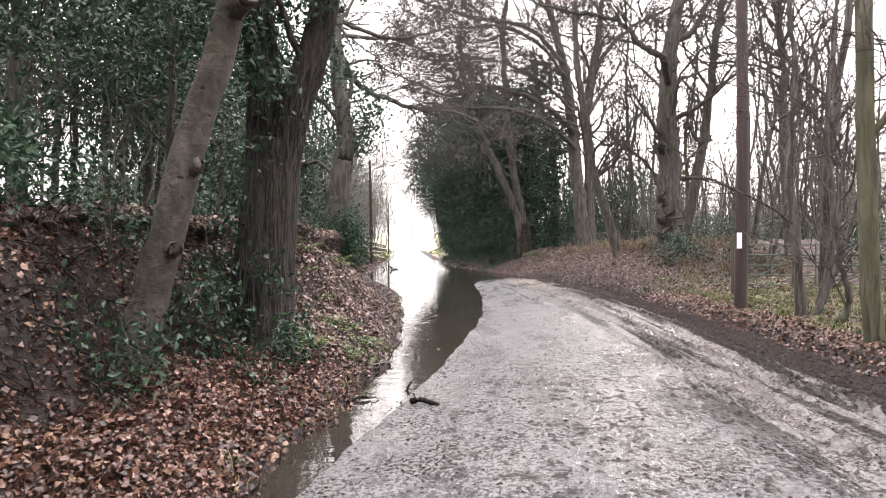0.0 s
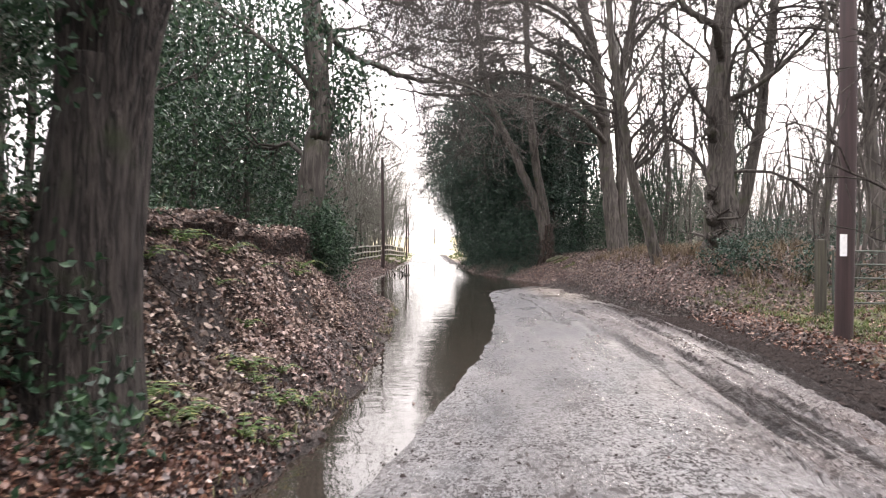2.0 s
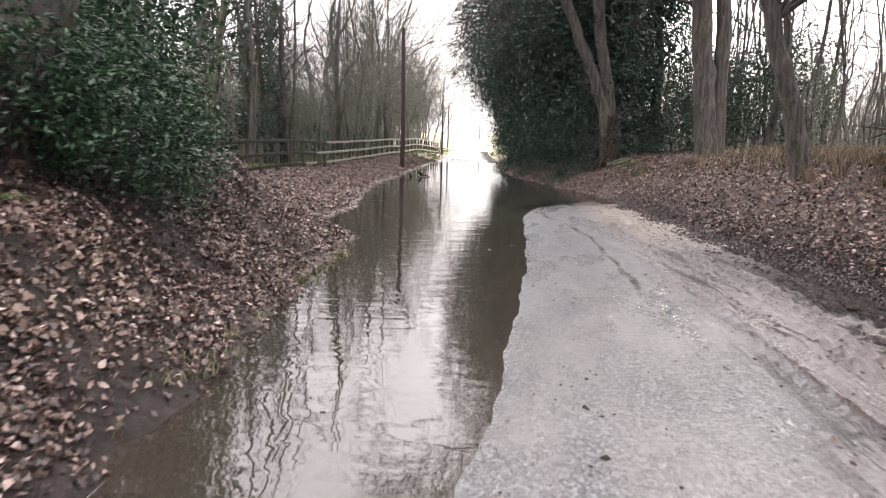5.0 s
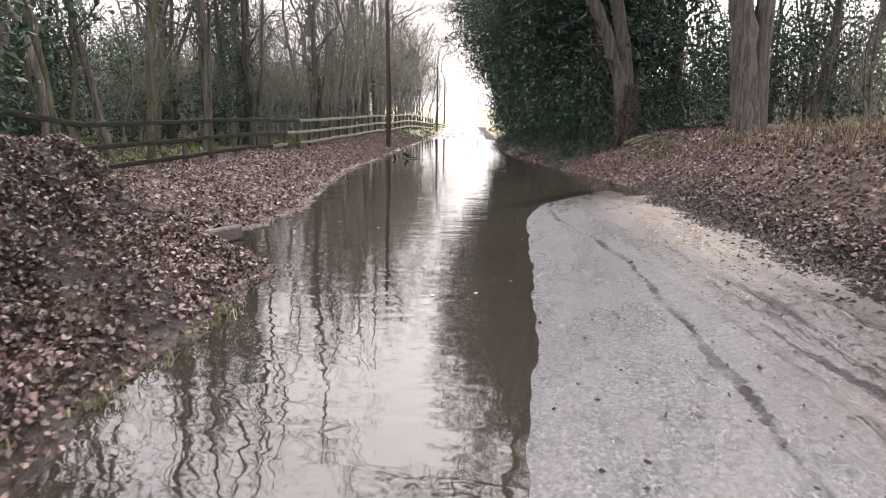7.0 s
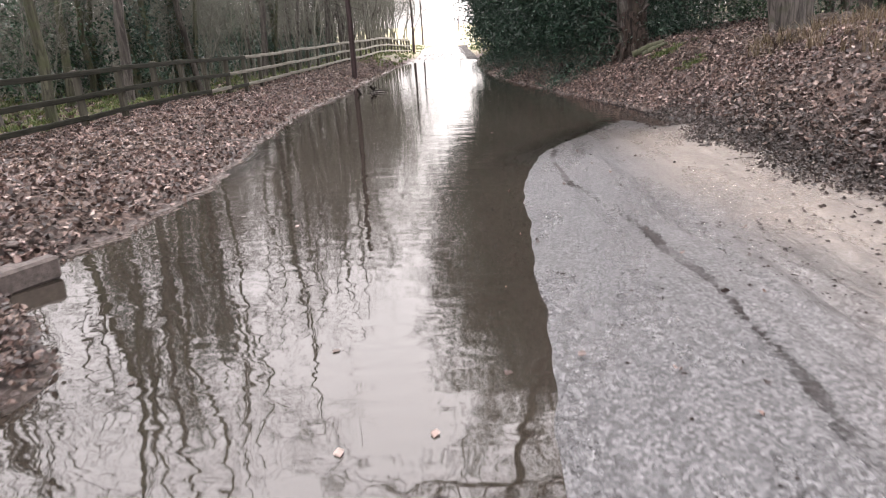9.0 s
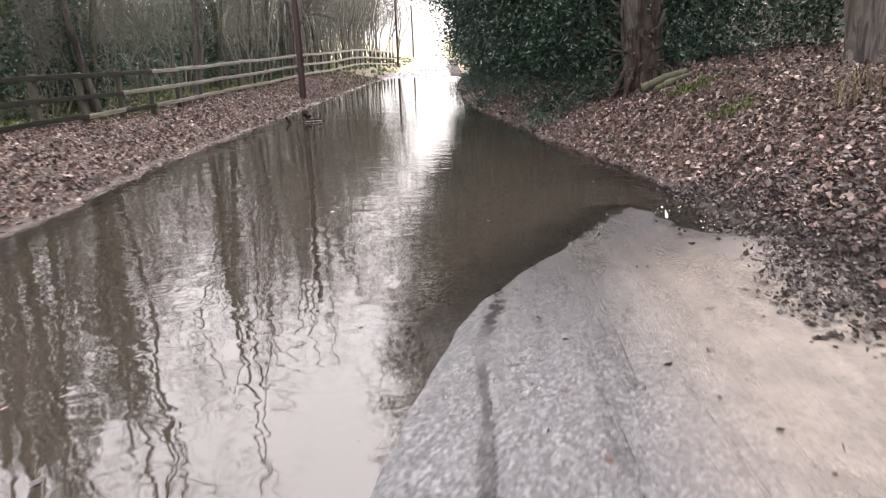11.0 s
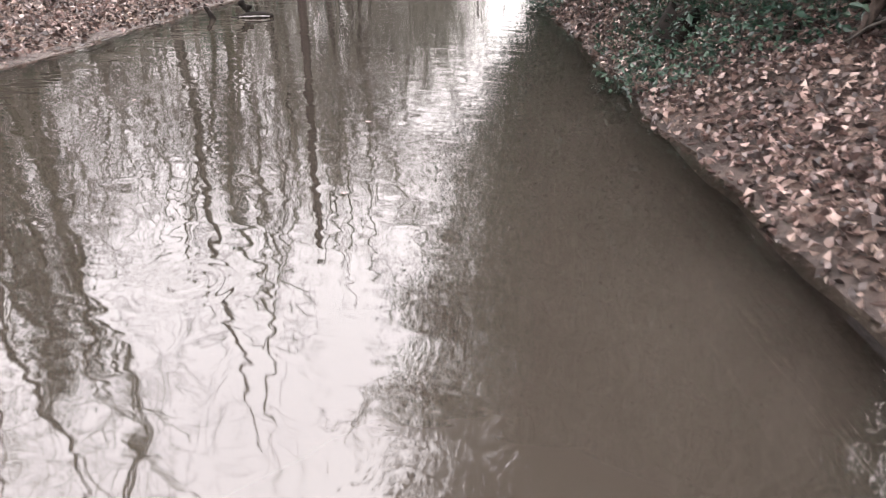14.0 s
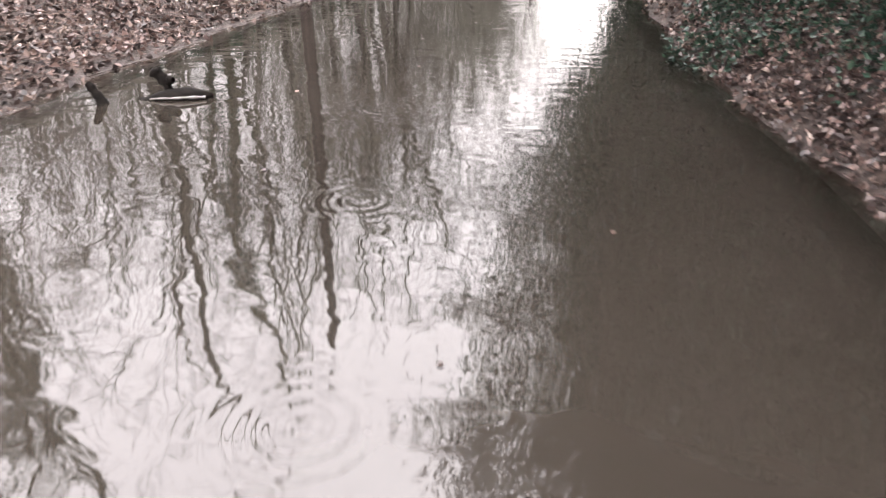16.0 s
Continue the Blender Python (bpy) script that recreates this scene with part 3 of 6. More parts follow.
def land(x, y):
    """Height of the ground, and how bare, grassy or open it is."""
    wav = 0.05 * np.sin(2.9 * y) + 0.035 * np.sin(6.7 * y + 1) + 0.025 * np.sin(13.1 * y + 2)
    el, er, ed = np.interp(y, LEFT_Y, LEFT_X) + wav, np.interp(y, WET_Y, WET_X) + 0.25 * wav, np.interp(y, EDGE_Y, EDGE_X) + 0.7 * wav
    far = sstep(60, 68, y)
    # carriageway
    s = x - er
    road = np.where(s > 0, np.minimum(0.11, 0.05 * s), np.maximum(-0.2, 0.07 * s))
    road = np.where(y > 30, np.where(s > 0, (0.05 + 0.07 * sstep(30.6, 31.0, y)) * s, np.maximum(-0.22, 0.1 * s)), road)
    inlet = np.minimum(x - np.interp(y, [29.7, 29.95, 30.22, 30.48, 30.71], [2.8, 2.68, 2.6, 2.51, 2.33]), np.interp(y, [29.5, 29.8, 30.04, 30.43, 30.86], [2.8, 3.1, 3.18, 3.16, 3.0]) - x)
    inlet = np.minimum(inlet, 0.6 * (y - 29.65))
    road = np.where((y > 29.3) & (y < 30.86), np.minimum(road, np.maximum(-0.1, 0.005 - 0.12 * inlet)), road)
    awash = sstep(28.6, 30.0, y) * sstep(31.2, 30.6, y)
    road = road - awash * (0.004 + 0.005 * smooth_rand(x, y, 21.0, 91) + 0.006 * smooth_rand(x, y, 45.0, 92))
    road = np.maximum(road, -0.2 + 0.2 * sstep(1.2, 0.0, x - el))
    road = road * (1 - far) + far * (0.02 + 0.0145 * (y - 62))
    # the bank beside the water
    d = el - x
    kk = np.interp(y, [-6, 7, 9, 12, 16, 18, 20, 21.9, 22.8, 24.5, 90], [0.3, 0.3, 0.45, 0.68, 0.5, 0.42, 0.42, 0.34, 0.10, 0.10, 0.10])
    ds = scarp(y, x)
    top = np.interp(y, [-6, 9.5, 12, 15.8, 17.2, 19, 21.8, 23.4, 90], [1.72, 1.72, 1.64, 1.6, 1.4, 1.22, 1.15, 0.22, 0.22])
    low = np.minimum(kk * d, np.where(y > 23.5, 0.16 + 0.01 * d, 9))
    step = np.interp(y, [-6, 6, 9, 12, 14, 16, 17.2, 18], [0.12, 0.15, 0.28, 0.34, 0.45, 0.6, 0.4, 0.0])
    foot = np.maximum(top - step, low)
    hl = low + (foot - low) * sstep(-0.75, 0.14, d - ds) + np.maximum(top - foot, 0) * sstep(0.1, 0.3, d - ds)
    hl = np.where(y > 24, np.minimum(hl, 0.25 + 0.02 * d), np.minimum(hl, np.maximum(top, low)))
    hl = np.minimum(hl, 1.75) + 0.04 * sstep(0, 0.5, d)
    hl = hl + sstep(40, 80, y) * 0.55 * sstep(0, 3, d)
    # the verge and bank on the other side
    e = x - ed
    lift = sstep(17, 22, y)
    flat = 0.10 + 0.16 * sstep(0.05, 0.6, e) + 0.05 * np.maximum(0, e - 0.6) * sstep(12, 3, e)
    steep = 0.06 - 0.1 * sstep(30, 32, y) + np.minimum(0.5 * np.maximum(e, 0), 1.15 + 0.06 * np.maximum(0, e - 2.0) * sstep(14, 4, e))
    hr = flat * (1 - lift) + steep * lift
    z = np.where(d > 0, hl, np.where(e > 0, np.where(y > 31, hr, np.maximum(hr, np.minimum(road, 0.12))), road))
    uneven = 0.05 * smooth_rand(x, y, 2.2, 3) + 0.03 * smooth_rand(x, y, 5.0, 4) + 0.12 * smooth_rand(x, y, 0.5, 5) * sstep(2, 8, np.abs(x))
    uneven = uneven + (0.085 * smooth_rand(x, y, 4.2, 55) + 0.055 * smooth_rand(x, y, 9.0, 56)) * sstep(0.2, 0.7, d) * sstep(3.2, 2.4, d) * sstep(23, 21, y)
    off = np.clip(np.maximum(d, e) / 0.5, 0, 1)
    z = z + uneven * off
    # distant fields
    wide = sstep(75, 130, y)
    z = z * (1 - wide) + wide * (0.4 + 0.016 * np.maximum(0, y - 120))
    return z, d, e


def overhang(x, y, d):
    """How far the turf hangs out over the broken face, and sags."""
    q = d - scarp(y, x)
    on = sstep(17.0, 16.2, y) * sstep(1.0, 3.0, y)
    rough = 0.17 + 0.09 * smooth_rand(x, y, 5.0, 81) + 0.07 * smooth_rand(x, y, 13.0, 82) + 0.05 * smooth_rand(x, y, 25.0, 83)
    return sstep(0.14, 0.28, q) * sstep(0.85, 0.32, q) * on * rough, sstep(0.42, 0.26, q) * sstep(0.2, 0.27, q) * on * (0.07 + 0.05 * smooth_rand(x, y, 11.0, 84))


def road_relief(x, y):
    """Mud ridges, wheel ruts and the worn joint: height, mud, clods, joint, groove, ridge."""
    ed, er = np.interp(y, EDGE_Y, EDGE_X), np.interp(y, WET_Y, WET_X)
    q = ed - x
    wob = 0.05 * np.sin(0.9 * y) + 0.03 * np.sin(2.3 * y + 1) + 0.012 * np.sin(9 * y)
    near = sstep(31, 26, y)
    groove, ridge = 0, 0
    for c, w, a in ((0.42, 0.07, 0.8), (0.72, 0.07, 1.0), (1.02, 0.08, 0.9), (1.32, 0.08, 1.0), (1.65, 0.09, 0.8), (2.05, 0.08, 0.2)):
        c = c + 0.05 * np.sin(0.35 * y + 9 * c)
        on = 0.55 + 0.45 * np.sin(0.7 * y + 13 * c)
        groove = groove + a * on * np.exp(-((q - c - wob) / w) ** 2)
        tread = 0.6 + 0.4 * np.sin(26 * y + 17 * c)
        ridge = ridge + a * (0.4 + 0.6 * on) * tread * np.exp(-((q - c - wob - 0.15) / (w * 0.8)) ** 2)
    groove, ridge = groove * near * (1 - 0.7 * sstep(19, 24, y)), ridge * near * (1 - 0.8 * sstep(19, 24, y))
    joint = np.exp(-((x - np.interp(y, RUT_Y, RUT_X) - 0.015 * np.sin(5 * y)) / (0.042 + 0.014 * np.sin(3 * y))) ** 2) * sstep(15.0, 17.0, y) * sstep(29.0, 28, y)
    joint = joint * (0.8 + 0.2 * np.sin(1.9 * y + 1)) * (0.25 + 0.75 * sstep(17.2, 17.7, y) + 0.6 * sstep(16.6, 16.3, y))
    mud = sstep(2.4, 1.3, q + 0.35 * smooth_rand(x, y, 1.3, 9)) * near * (1 - 0.8 * sstep(18, 23, y)) + sstep(30.6, 31, y)
    bumps = 0.008 * smooth_rand(x, y, 9.0, 11) + 0.007 * smooth_rand(x, y, 21.0, 12)
    clods = (0.05 + 0.95 * sstep(15, 7, y)) * sstep(0.0, 0.8, x - er)
    shore = 0.15 + 0.85 * sstep(0.05, 0.7, x - er)
    return (0.085 * (ridge - groove) - 0.01 * joint + bumps * (0.25 + mud)) * shore, np.clip(mud, 0, 1), clods, joint, np.clip(groove, 0, 1), np.clip(ridge, 0, 1)


def grid_faces(ny, nx):
    i, j = np.meshgrid(np.arange(ny - 1), np.arange(nx - 1), indexing="ij")
    a = i * nx + j
    return np.stack([a, a + 1, a + nx + 1, a + nx], -1).reshape(-1, 4)


def floats(me, name, values):
    me.attributes.new(name, 'FLOAT', 'POINT').data.foreach_set("value", np.asarray(values, float).ravel())


# the ground, one sheet
gx = np.concatenate([[-900, -400, -180, -90, -55, -36], np.linspace(-26, -9, 22)[:-1], np.linspace(-9, -4.5, 24)[:-1], np.linspace(-4.5, -1.0, 90)[:-1], np.linspace(-1.0, 6, 78)[:-1], np.linspace(6, 12, 24)[:-1], np.linspace(12, 28, 18), [38, 60, 110, 220, 450, 900]])
gy = np.concatenate([[-200, -80, -40, -20, -10], np.linspace(-5, 1, 14)[:-1], np.linspace(1, 18, 230)[:-1], np.linspace(18, 34, 140)[:-1], np.linspace(34, 66, 110)[:-1], np.linspace(66, 130, 60), [150, 190, 260, 400, 650, 1200]])
X, Y = np.meshgrid(gx, gy)
Z, D, E = land(X, Y)
on_road = (D < 0.0) & (E < 0.0)
Z = np.where(on_road, Z - 0.06, Z)
acc = Acc()
hang, sag = overhang(X, Y, D)
acc.add(np.stack([X + hang, Y, Z - sag], -1).reshape(-1, 3), grid_faces(*X.shape))
me = acc.mesh("ground", M_SOIL)
patch = 0.5 * smooth_rand(X, Y, 1.5, 71) + 0.5 * smooth_rand(X, Y, 3.7, 72)
grass = sstep(0.4, 1.3, E + 0.6 * patch) * sstep(8, 12, Y + 2 * patch) * sstep(20, 15, Y + 2 * patch) * sstep(10, 7, X + patch)
grass = grass + np.where(Y > 24, sstep(8.0, 9.6, -X + patch), sstep(7.0, 12.0, -X + 2 * patch) * (0.6 + 0.4 * patch)) + 0.6 * sstep(50, 62, Y) * sstep(0, 2, np.maximum(D, E))
bare = sstep(0.16, 0.04, np.abs(D - 0.05)) + np.where(Y > 29, sstep(0.4, 0.2, E + 0.2 * sstep(31, 32.5, Y)), sstep(0.5, 0.2, E)) * sstep(-0.1, 0.0, E)
bare = bare + sstep(0.25, 0.8, np.abs(np.gradient(Z, axis=1) / np.gradient(X, axis=1))) * (Y < 24) * (X < 0)
floats(me, "grass", np.clip(grass, 0, 1))
floats(me, "bare", np.clip(bare, 0, 1))
floats(me, "silt", sstep(0.17, 0.08, np.abs(D - 0.02)) * sstep(14, 20, Y) * (X < 0.3) + 0.5 * sstep(0.12, 0.05, np.abs(E - 0.08)) * sstep(29, 31, Y) * (Y < 62))
floats(me, "field", np.clip(sstep(66, 82, Y) * (1 - on_road * (Y < 85)), 0, 1))
ground = tagged(new("ground", me), "brown leaf-covered woodland banks and pale fields beyond", "ground", kind="structure")

# the lane
ry = np.concatenate([np.linspace(-5, 1, 30)[:-1], np.linspace(1, 33, 380)[:-1], np.linspace(33, 66, 60)[:-1], np.linspace(66, 92, 30)])
ru = np.linspace(0, 1, 170)
el, ed = np.interp(ry, LEFT_Y, LEFT_X), np.interp(ry, EDGE_Y, EDGE_X)
X = (el - 0.15)[:, None] * (1 - ru) + (ed + 0.12)[:, None] * ru
Y = np.repeat(ry[:, None], len(ru), 1)
Z, D, E = land(X, Y)
dz, mud_, clods_, joint_, groove_, ridge_ = road_relief(X, Y)
Z = np.where(np.maximum(D, E) > 0, Z - 0.02, Z) + dz - 0.12 * sstep(0.02, 0.12, np.maximum(D, E))
acc = Acc()
acc.add(np.stack([X, Y, Z], -1).reshape(-1, 3), grid_faces(*X.shape))
me = acc.mesh("road", M_ROAD)
floats(me, "mud", mud_)
floats(me, "clods", clods_)
floats(me, "joint", joint_)
floats(me, "groove", groove_)
floats(me, "ridge", ridge_)
floats(me, "across", np.interp(Y, EDGE_Y, EDGE_X) - X)
floats(me, "silt", sstep(1.75, 0.9, np.interp(Y, EDGE_Y, EDGE_X) - X + 0.2 * smooth_rand(X, Y, 1.7, 31) + 0.08 * smooth_rand(X, Y, 6.0, 32)) * sstep(20, 24, Y) * (1 - sstep(28.5, 30.0, Y)))
floats(me, "soaked", sstep(0.10, 0.02, Z + 0.02 * smooth_rand(X, Y, 4.0, 41)) * sstep(26.5, 29, Y))
floats(me, "chips", sstep(17, 21, Y))
floats(me, "specks", 0.22 + 0.78 * sstep(18, 6, Y))
road = tagged(new("road", me), "wet grey tarmac lane smeared with brown mud", "road", kind="structure")

# the flood
wy = np.concatenate([np.linspace(-5, 26, 120)[:-1], np.linspace(26, 33, 120)[:-1], np.linspace(33, 63.5, 90)])
wu = np.linspace(0, 1, 90)
wl, wr = np.interp(wy, LEFT_Y, LEFT_X) - 0.5, np.interp(wy, WET_Y, WET_X) + 0.5 + 1.6 * np.exp(-((wy - 29.6) / 1.2) ** 2)
X = wl[:, None] * (1 - wu) + wr[:, None] * wu
acc = Acc()
acc.add(np.stack([X, np.repeat(wy[:, None], len(wu), 1), np.zeros_like(X)], -1).reshape(-1, 3), grid_faces(*X.shape))
me = acc.mesh("water", M_WATER)
Y = np.repeat(wy[:, None], len(wu), 1)
Z, D, E = land(X, Y)
floats(me, "depth", np.maximum(0.0, -Z - np.where(np.maximum(D, E) < 0, road_relief(X, Y)[0], 0.0)) + 0.08 * sstep(27.5, 26.0, Y))
water = tagged(new("water", me), "still brown flood water covering the lane", "water", kind="structure")


def height(x, y):
    return float(land(np.array(float(x)), np.array(float(y)))[0])


# ---------- trees ----------
def tree(name, label, lines, material, at, crown_extra=None, crown_mat=None, foliage=None, foliage_mat=None, leaf=0.08, foliage_label="", group="", category="tree", kids=4, ridges=0.0, inner=None, flat=0.0, jitter=1.0, dense=1.2, stump_mat=None):
    """A tree from its stems: each line is (control points, radius below, radius above, side branches, reach, level)."""
    th = empty(name, at, label, category, group)
    off = Vector(at)
    cr = Acc()
    for n_, (ctrl, r0, r1, spawn, reach, level) in enumerate(lines):
        tr = Acc()
        limb(tr, cr, [Vector(c) - off for c in ctrl], r0, r1, spawn, reach, level, kids, sides=10 if r0 > 0.15 else 6, ridges=ridges if r0 > 0.18 else 0.0, jitter=jitter)
        kind_ = "trunk" if n_ == 0 else ("root" if level == 0 else "limb")
        if stump_mat and n_ > 1:
            kind_ = "root" if level == 0 else "stump"
        part(kind_, tr.mesh(kind_, stump_mat if stump_mat and n_ > 1 else material), th, "dark wet rooty stump" if kind_ == "stump" else "")
    if cr.count or cr.thin:
        part("crown", cr.mesh("crown", crown_mat or M_TWIG), th)
    if foliage is not None:
        fo = Acc()
        leaves(fo, foliage - np.array(at), leaf, flat)
        if inner is not None:
            leaves(fo, inner - np.array(at), leaf * dense)
        part("foliage", fo.mesh("foliage", foliage_mat, False), th, foliage_label)
    return th


def flare(ctrl, r, h=0.5, k_=1.5):
    """Extra root stems that widen a trunk's foot."""
    base = np.array(ctrl[0], float)
    out = []
    for a in np.linspace(0, 6.28, 6)[:-1] + rng.uniform(0, 1):
        o = np.array([math.cos(a), math.sin(a), 0.0])
        out.append(([base + o * r * k_ + [0, 0, -0.12], base + o * r * 0.8 + [0, 0, h * 0.4], base + o * r * 0.3 + [0, 0, h * 1.3]], r * 0.42, r * 0.3, 0, 1, 0))
    return out


# the pale leaning tree at the foot of the bank
pale = [(-2.34, 6.55, 0.1), (-2.08, 6.6, 0.89), (-1.87, 6.6, 1.61), (-1.66, 6.6, 2.38), (-1.42, 6.6, 3.13), (-1.2, 6.7, 4.2), (-0.9, 6.8, 6.2)]
tree("leaning_tree", "pale smooth-barked tree trunk leaning over the bank", [(pale, 0.165, 0.10, 0, 1.6, 2)] + flare(pale, 0.15, 0.4)
     + [([(-1.75, 6.6, 2.0), (-1.62, 6.52, 2.06), (-1.58, 6.48, 2.1)], 0.06, 0.05, 0, 1, 0), ([(-1.95, 6.6, 1.35), (-1.8, 6.5, 1.42), (-1.77, 6.47, 1.43)], 0.07, 0.06, 0, 1, 0), ([(-1.36, 6.6, 3.3), (-1.2, 6.45, 3.35), (-1.14, 6.4, 3.36)], 0.1, 0.07, 0, 1, 0)], M_PALE, pale[0],
     foliage=np.concatenate([clumps((-1.5, 6.5, 3.65), (0.4, 0.3, 0.35), 26, 22, 0.12, 0.2), clumps((-2.1, 6.4, 0.35), (0.3, 0.25, 0.25), 12, 16, 0.1, 0.2)]), foliage_mat=M_HOLLY, leaf=0.06, foliage_label="dark ivy leaves round the trunk", jitter=0.25)
# the forked oak
oak = [(-1.66, 8.39, 0.18), (-1.63, 8.39, 1.07), (-1.55, 8.39, 1.95), (-1.49, 8.39, 2.54)]
oakL = [(-1.61, 8.42, 1.88), (-1.61, 8.39, 2.82), (-1.65, 8.39, 3.53), (-1.70, 8.39, 4.14), (-1.76, 8.44, 5.93), (-2.04, 8.64, 8.57)]
oakR = [(-1.51, 8.36, 1.88), (-1.31, 8.34, 2.82), (-1.10, 8.34, 3.40), (-0.95, 8.34, 4.00), (-0.63, 8.54, 5.37), (-0.16, 8.94, 7.82)]
hl = np.concatenate([clumps((-1.7, 8.2, 4.0), (0.7, 0.5, 0.9), 60, 26, 0.15, 0.2), clumps((-0.85, 8.2, 4.3), (0.45, 0.4, 0.7), 30, 24, 0.13, 0.2), clumps((-2.3, 8.0, 3.95), (0.8, 0.4, 0.7), 50, 30, 0.16, 0.2), clumps((-1.5, 8.0, 2.9), (0.25, 0.1, 0.7), 16, 16, 0.1, 0.2), clumps((-1.95, 8.0, 0.75), (0.3, 0.25, 0.5), 18, 22, 0.12, 0.2), clumps((-1.5, 7.95, 1.0), (0.25, 0.1, 0.5), 8, 12, 0.1, 0.2)])
tree("forked_oak", "dark ridged oak trunk forking above the leafy bank", [(oak, 0.34, 0.255, 0, 1, 0), (oakL, 0.205, 0.10, 4, 1.6, 2), (oakR, 0.2, 0.09, 3, 1.1, 2)],
     M_OAK, oak[0], ridges=0.012, foliage=hl, foliage_mat=M_HOLLY, leaf=0.075, foliage_label="dark green ivy leaves")
# the ivy-hung tree at the end of the bank, with a limb over the lane
lt = [(-2.5, 16.2, 1.3), (-2.37, 16.2, 1.85), (-2.18, 16.2, 3.07), (-2.08, 16.2, 3.8), (-2.25, 16.3, 5.2), (-2.4, 16.4, 7.0), (-2.5, 16.5, 10.5)]
lt_limb = [(-2.3, 16.3, 5.5), (-1.86, 17.0, 5.02), (-1.22, 17.3, 4.78), (-0.58, 17.6, 4.6), (0.3, 18.1, 4.62), (1.2, 18.8, 4.3)]
lt_limb2 = [(-2.35, 16.4, 6.4), (-1.4, 17.2, 6.2), (-0.4, 18.0, 6.5), (0.9, 19.0, 7.2)]
hl = np.concatenate([clumps((-2.15, 16.1, 4.4), (0.8, 0.7, 1.2), 70, 28, 0.2), clumps((-1.7, 16.3, 4.2), (0.5, 0.5, 0.5), 16, 24, 0.16), clumps((-2.4, 16.2, 2.0), (0.4, 0.4, 0.6), 14, 22, 0.15)])
tree("ivy_hung_tree", "leaning grey tree hung with ivy at the end of the bank", [(lt, 0.27, 0.12, 8, 2.4, 2), (lt_limb, 0.075, 0.02, 20, 1.5, 3), (lt_limb2, 0.06, 0.015, 20, 1.7, 3),
     ([(-2.3, 16.4, 6.0), (-1.9, 18.6, 6.6), (-1.3, 21.0, 7.2), (-0.6, 23.2, 7.4), (0.2, 25.0, 7.9)], 0.06, 0.015, 15, 1.7, 3),
     ([(-2.4, 16.4, 5.2), (-2.6, 19.0, 6.0), (-2.2, 22.0, 6.9), (-1.6, 25.0, 7.2)], 0.06, 0.015, 15, 1.6, 3)],
     M_GREY, lt[0], foliage=hl, foliage_mat=M_HOLLY, leaf=0.09, foliage_label="dark green ivy leaves")
# big bare oaks on the other bank
B = [(6.076, 34.22, 0.9464), (5.797, 34.22, 3.556), (5.541, 34.22, 6.198), (5.418, 34.22, 7.781), (5.162, 34.22, 9.365), (4.772, 34.22, 11.2), (4.381, 34.22, 12.77), (3.735, 33.89, 16)]
B2 = [(6.355, 34.33, 0.9464), (6.277, 34.33, 4.849), (6.132, 34.33, 7.525), (6.478, 34.33, 9.643), (6.745, 34.33, 11.2), (6.968, 34.44, 13.21), (7.526, 34.44, 16.56)]
tree("spreading_oak", "big bare oak with long crooked limbs over the lane",
     [(B, 0.35, 0.11, 16, 3.4, 3), (B2, 0.25, 0.09, 14, 3.2, 3),
      ([(5.463, 34, 6.521), (4.872, 32.77, 6.901), (3.88, 32.21, 7.536), (2.397, 32.21, 8.172), (1.159, 32.21, 8.317), (-0.0898, 32.21, 7.96), (-1.584, 32.21, 8.473), (-3.513, 32.21, 9.42)], 0.15, 0.03, 16, 1.8, 3),
      ([(5.519, 34, 5.852), (4.114, 31.77, 6.599), (2.33, 31.1, 7.101), (0.4119, 31.1, 7.235), (-1.517, 31.1, 7.257), (-2.844, 31.1, 7.525)], 0.13, 0.025, 14, 1.7, 3),
      ([(5.073, 34, 9.755), (3.289, 32.44, 10.98), (0.8357, 31.66, 11.2), (-1.729, 31.1, 11.87), (-4.293, 31.1, 12.77)], 0.13, 0.025, 36, 2.6, 3),
      ([(4.627, 34, 11.87), (2.731, 33.33, 13.77), (-0.05635, 32.77, 14.88), (-2.286, 32.21, 15.44)], 0.12, 0.02, 28, 2.6, 3),
      ([(5.184, 33.77, 8.974), (3.735, 31.32, 9.866), (1.951, 29.98, 10.31), (-0.05635, 29.31, 10.09), (-2.063, 28.87, 10.76)], 0.10, 0.02, 36, 2.4, 3),
      ([(5.407, 33.77, 7.525), (3.512, 31.77, 8.64), (1.282, 30.65, 9.197), (-1.06, 29.98, 8.974), (-2.955, 29.98, 9.643)], 0.10, 0.02, 36, 2.2, 3),
      ([(6.522, 34.44, 9.643), (7.749, 33.33, 10.98), (9.421, 32.21, 11.65), (11.09, 31.66, 12.1)], 0.11, 0.02, 16, 2.6, 3),
      ([(6.1, 34.3, 9.0), (6.4, 37, 11.2), (6.0, 40, 12.8), (5.2, 43, 13.6)], 0.11, 0.02, 34, 2.6, 3),
      ([(6.3, 34.4, 7.5), (7.6, 36.5, 9.4), (8.8, 39, 11.0), (9.4, 42, 12.0)], 0.11, 0.02, 30, 2.6, 3)] + flare(B, 0.34, 0.6), M_GREY, B[0])
C = [(5.6, 24.8, 0.9), (5.13, 24.8, 2.58), (4.76, 24.8, 3.9), (4.58, 24.8, 5.23), (4.39, 24.8, 6.4), (4.2, 25, 8.2), (4.3, 25.2, 11)]
tree("leaning_bare_tree", "slim bare tree leaning towards the lane", [(C, 0.175, 0.085, 16, 2.8, 3)] + flare(C, 0.12, 0.4), M_GREY, C[0])
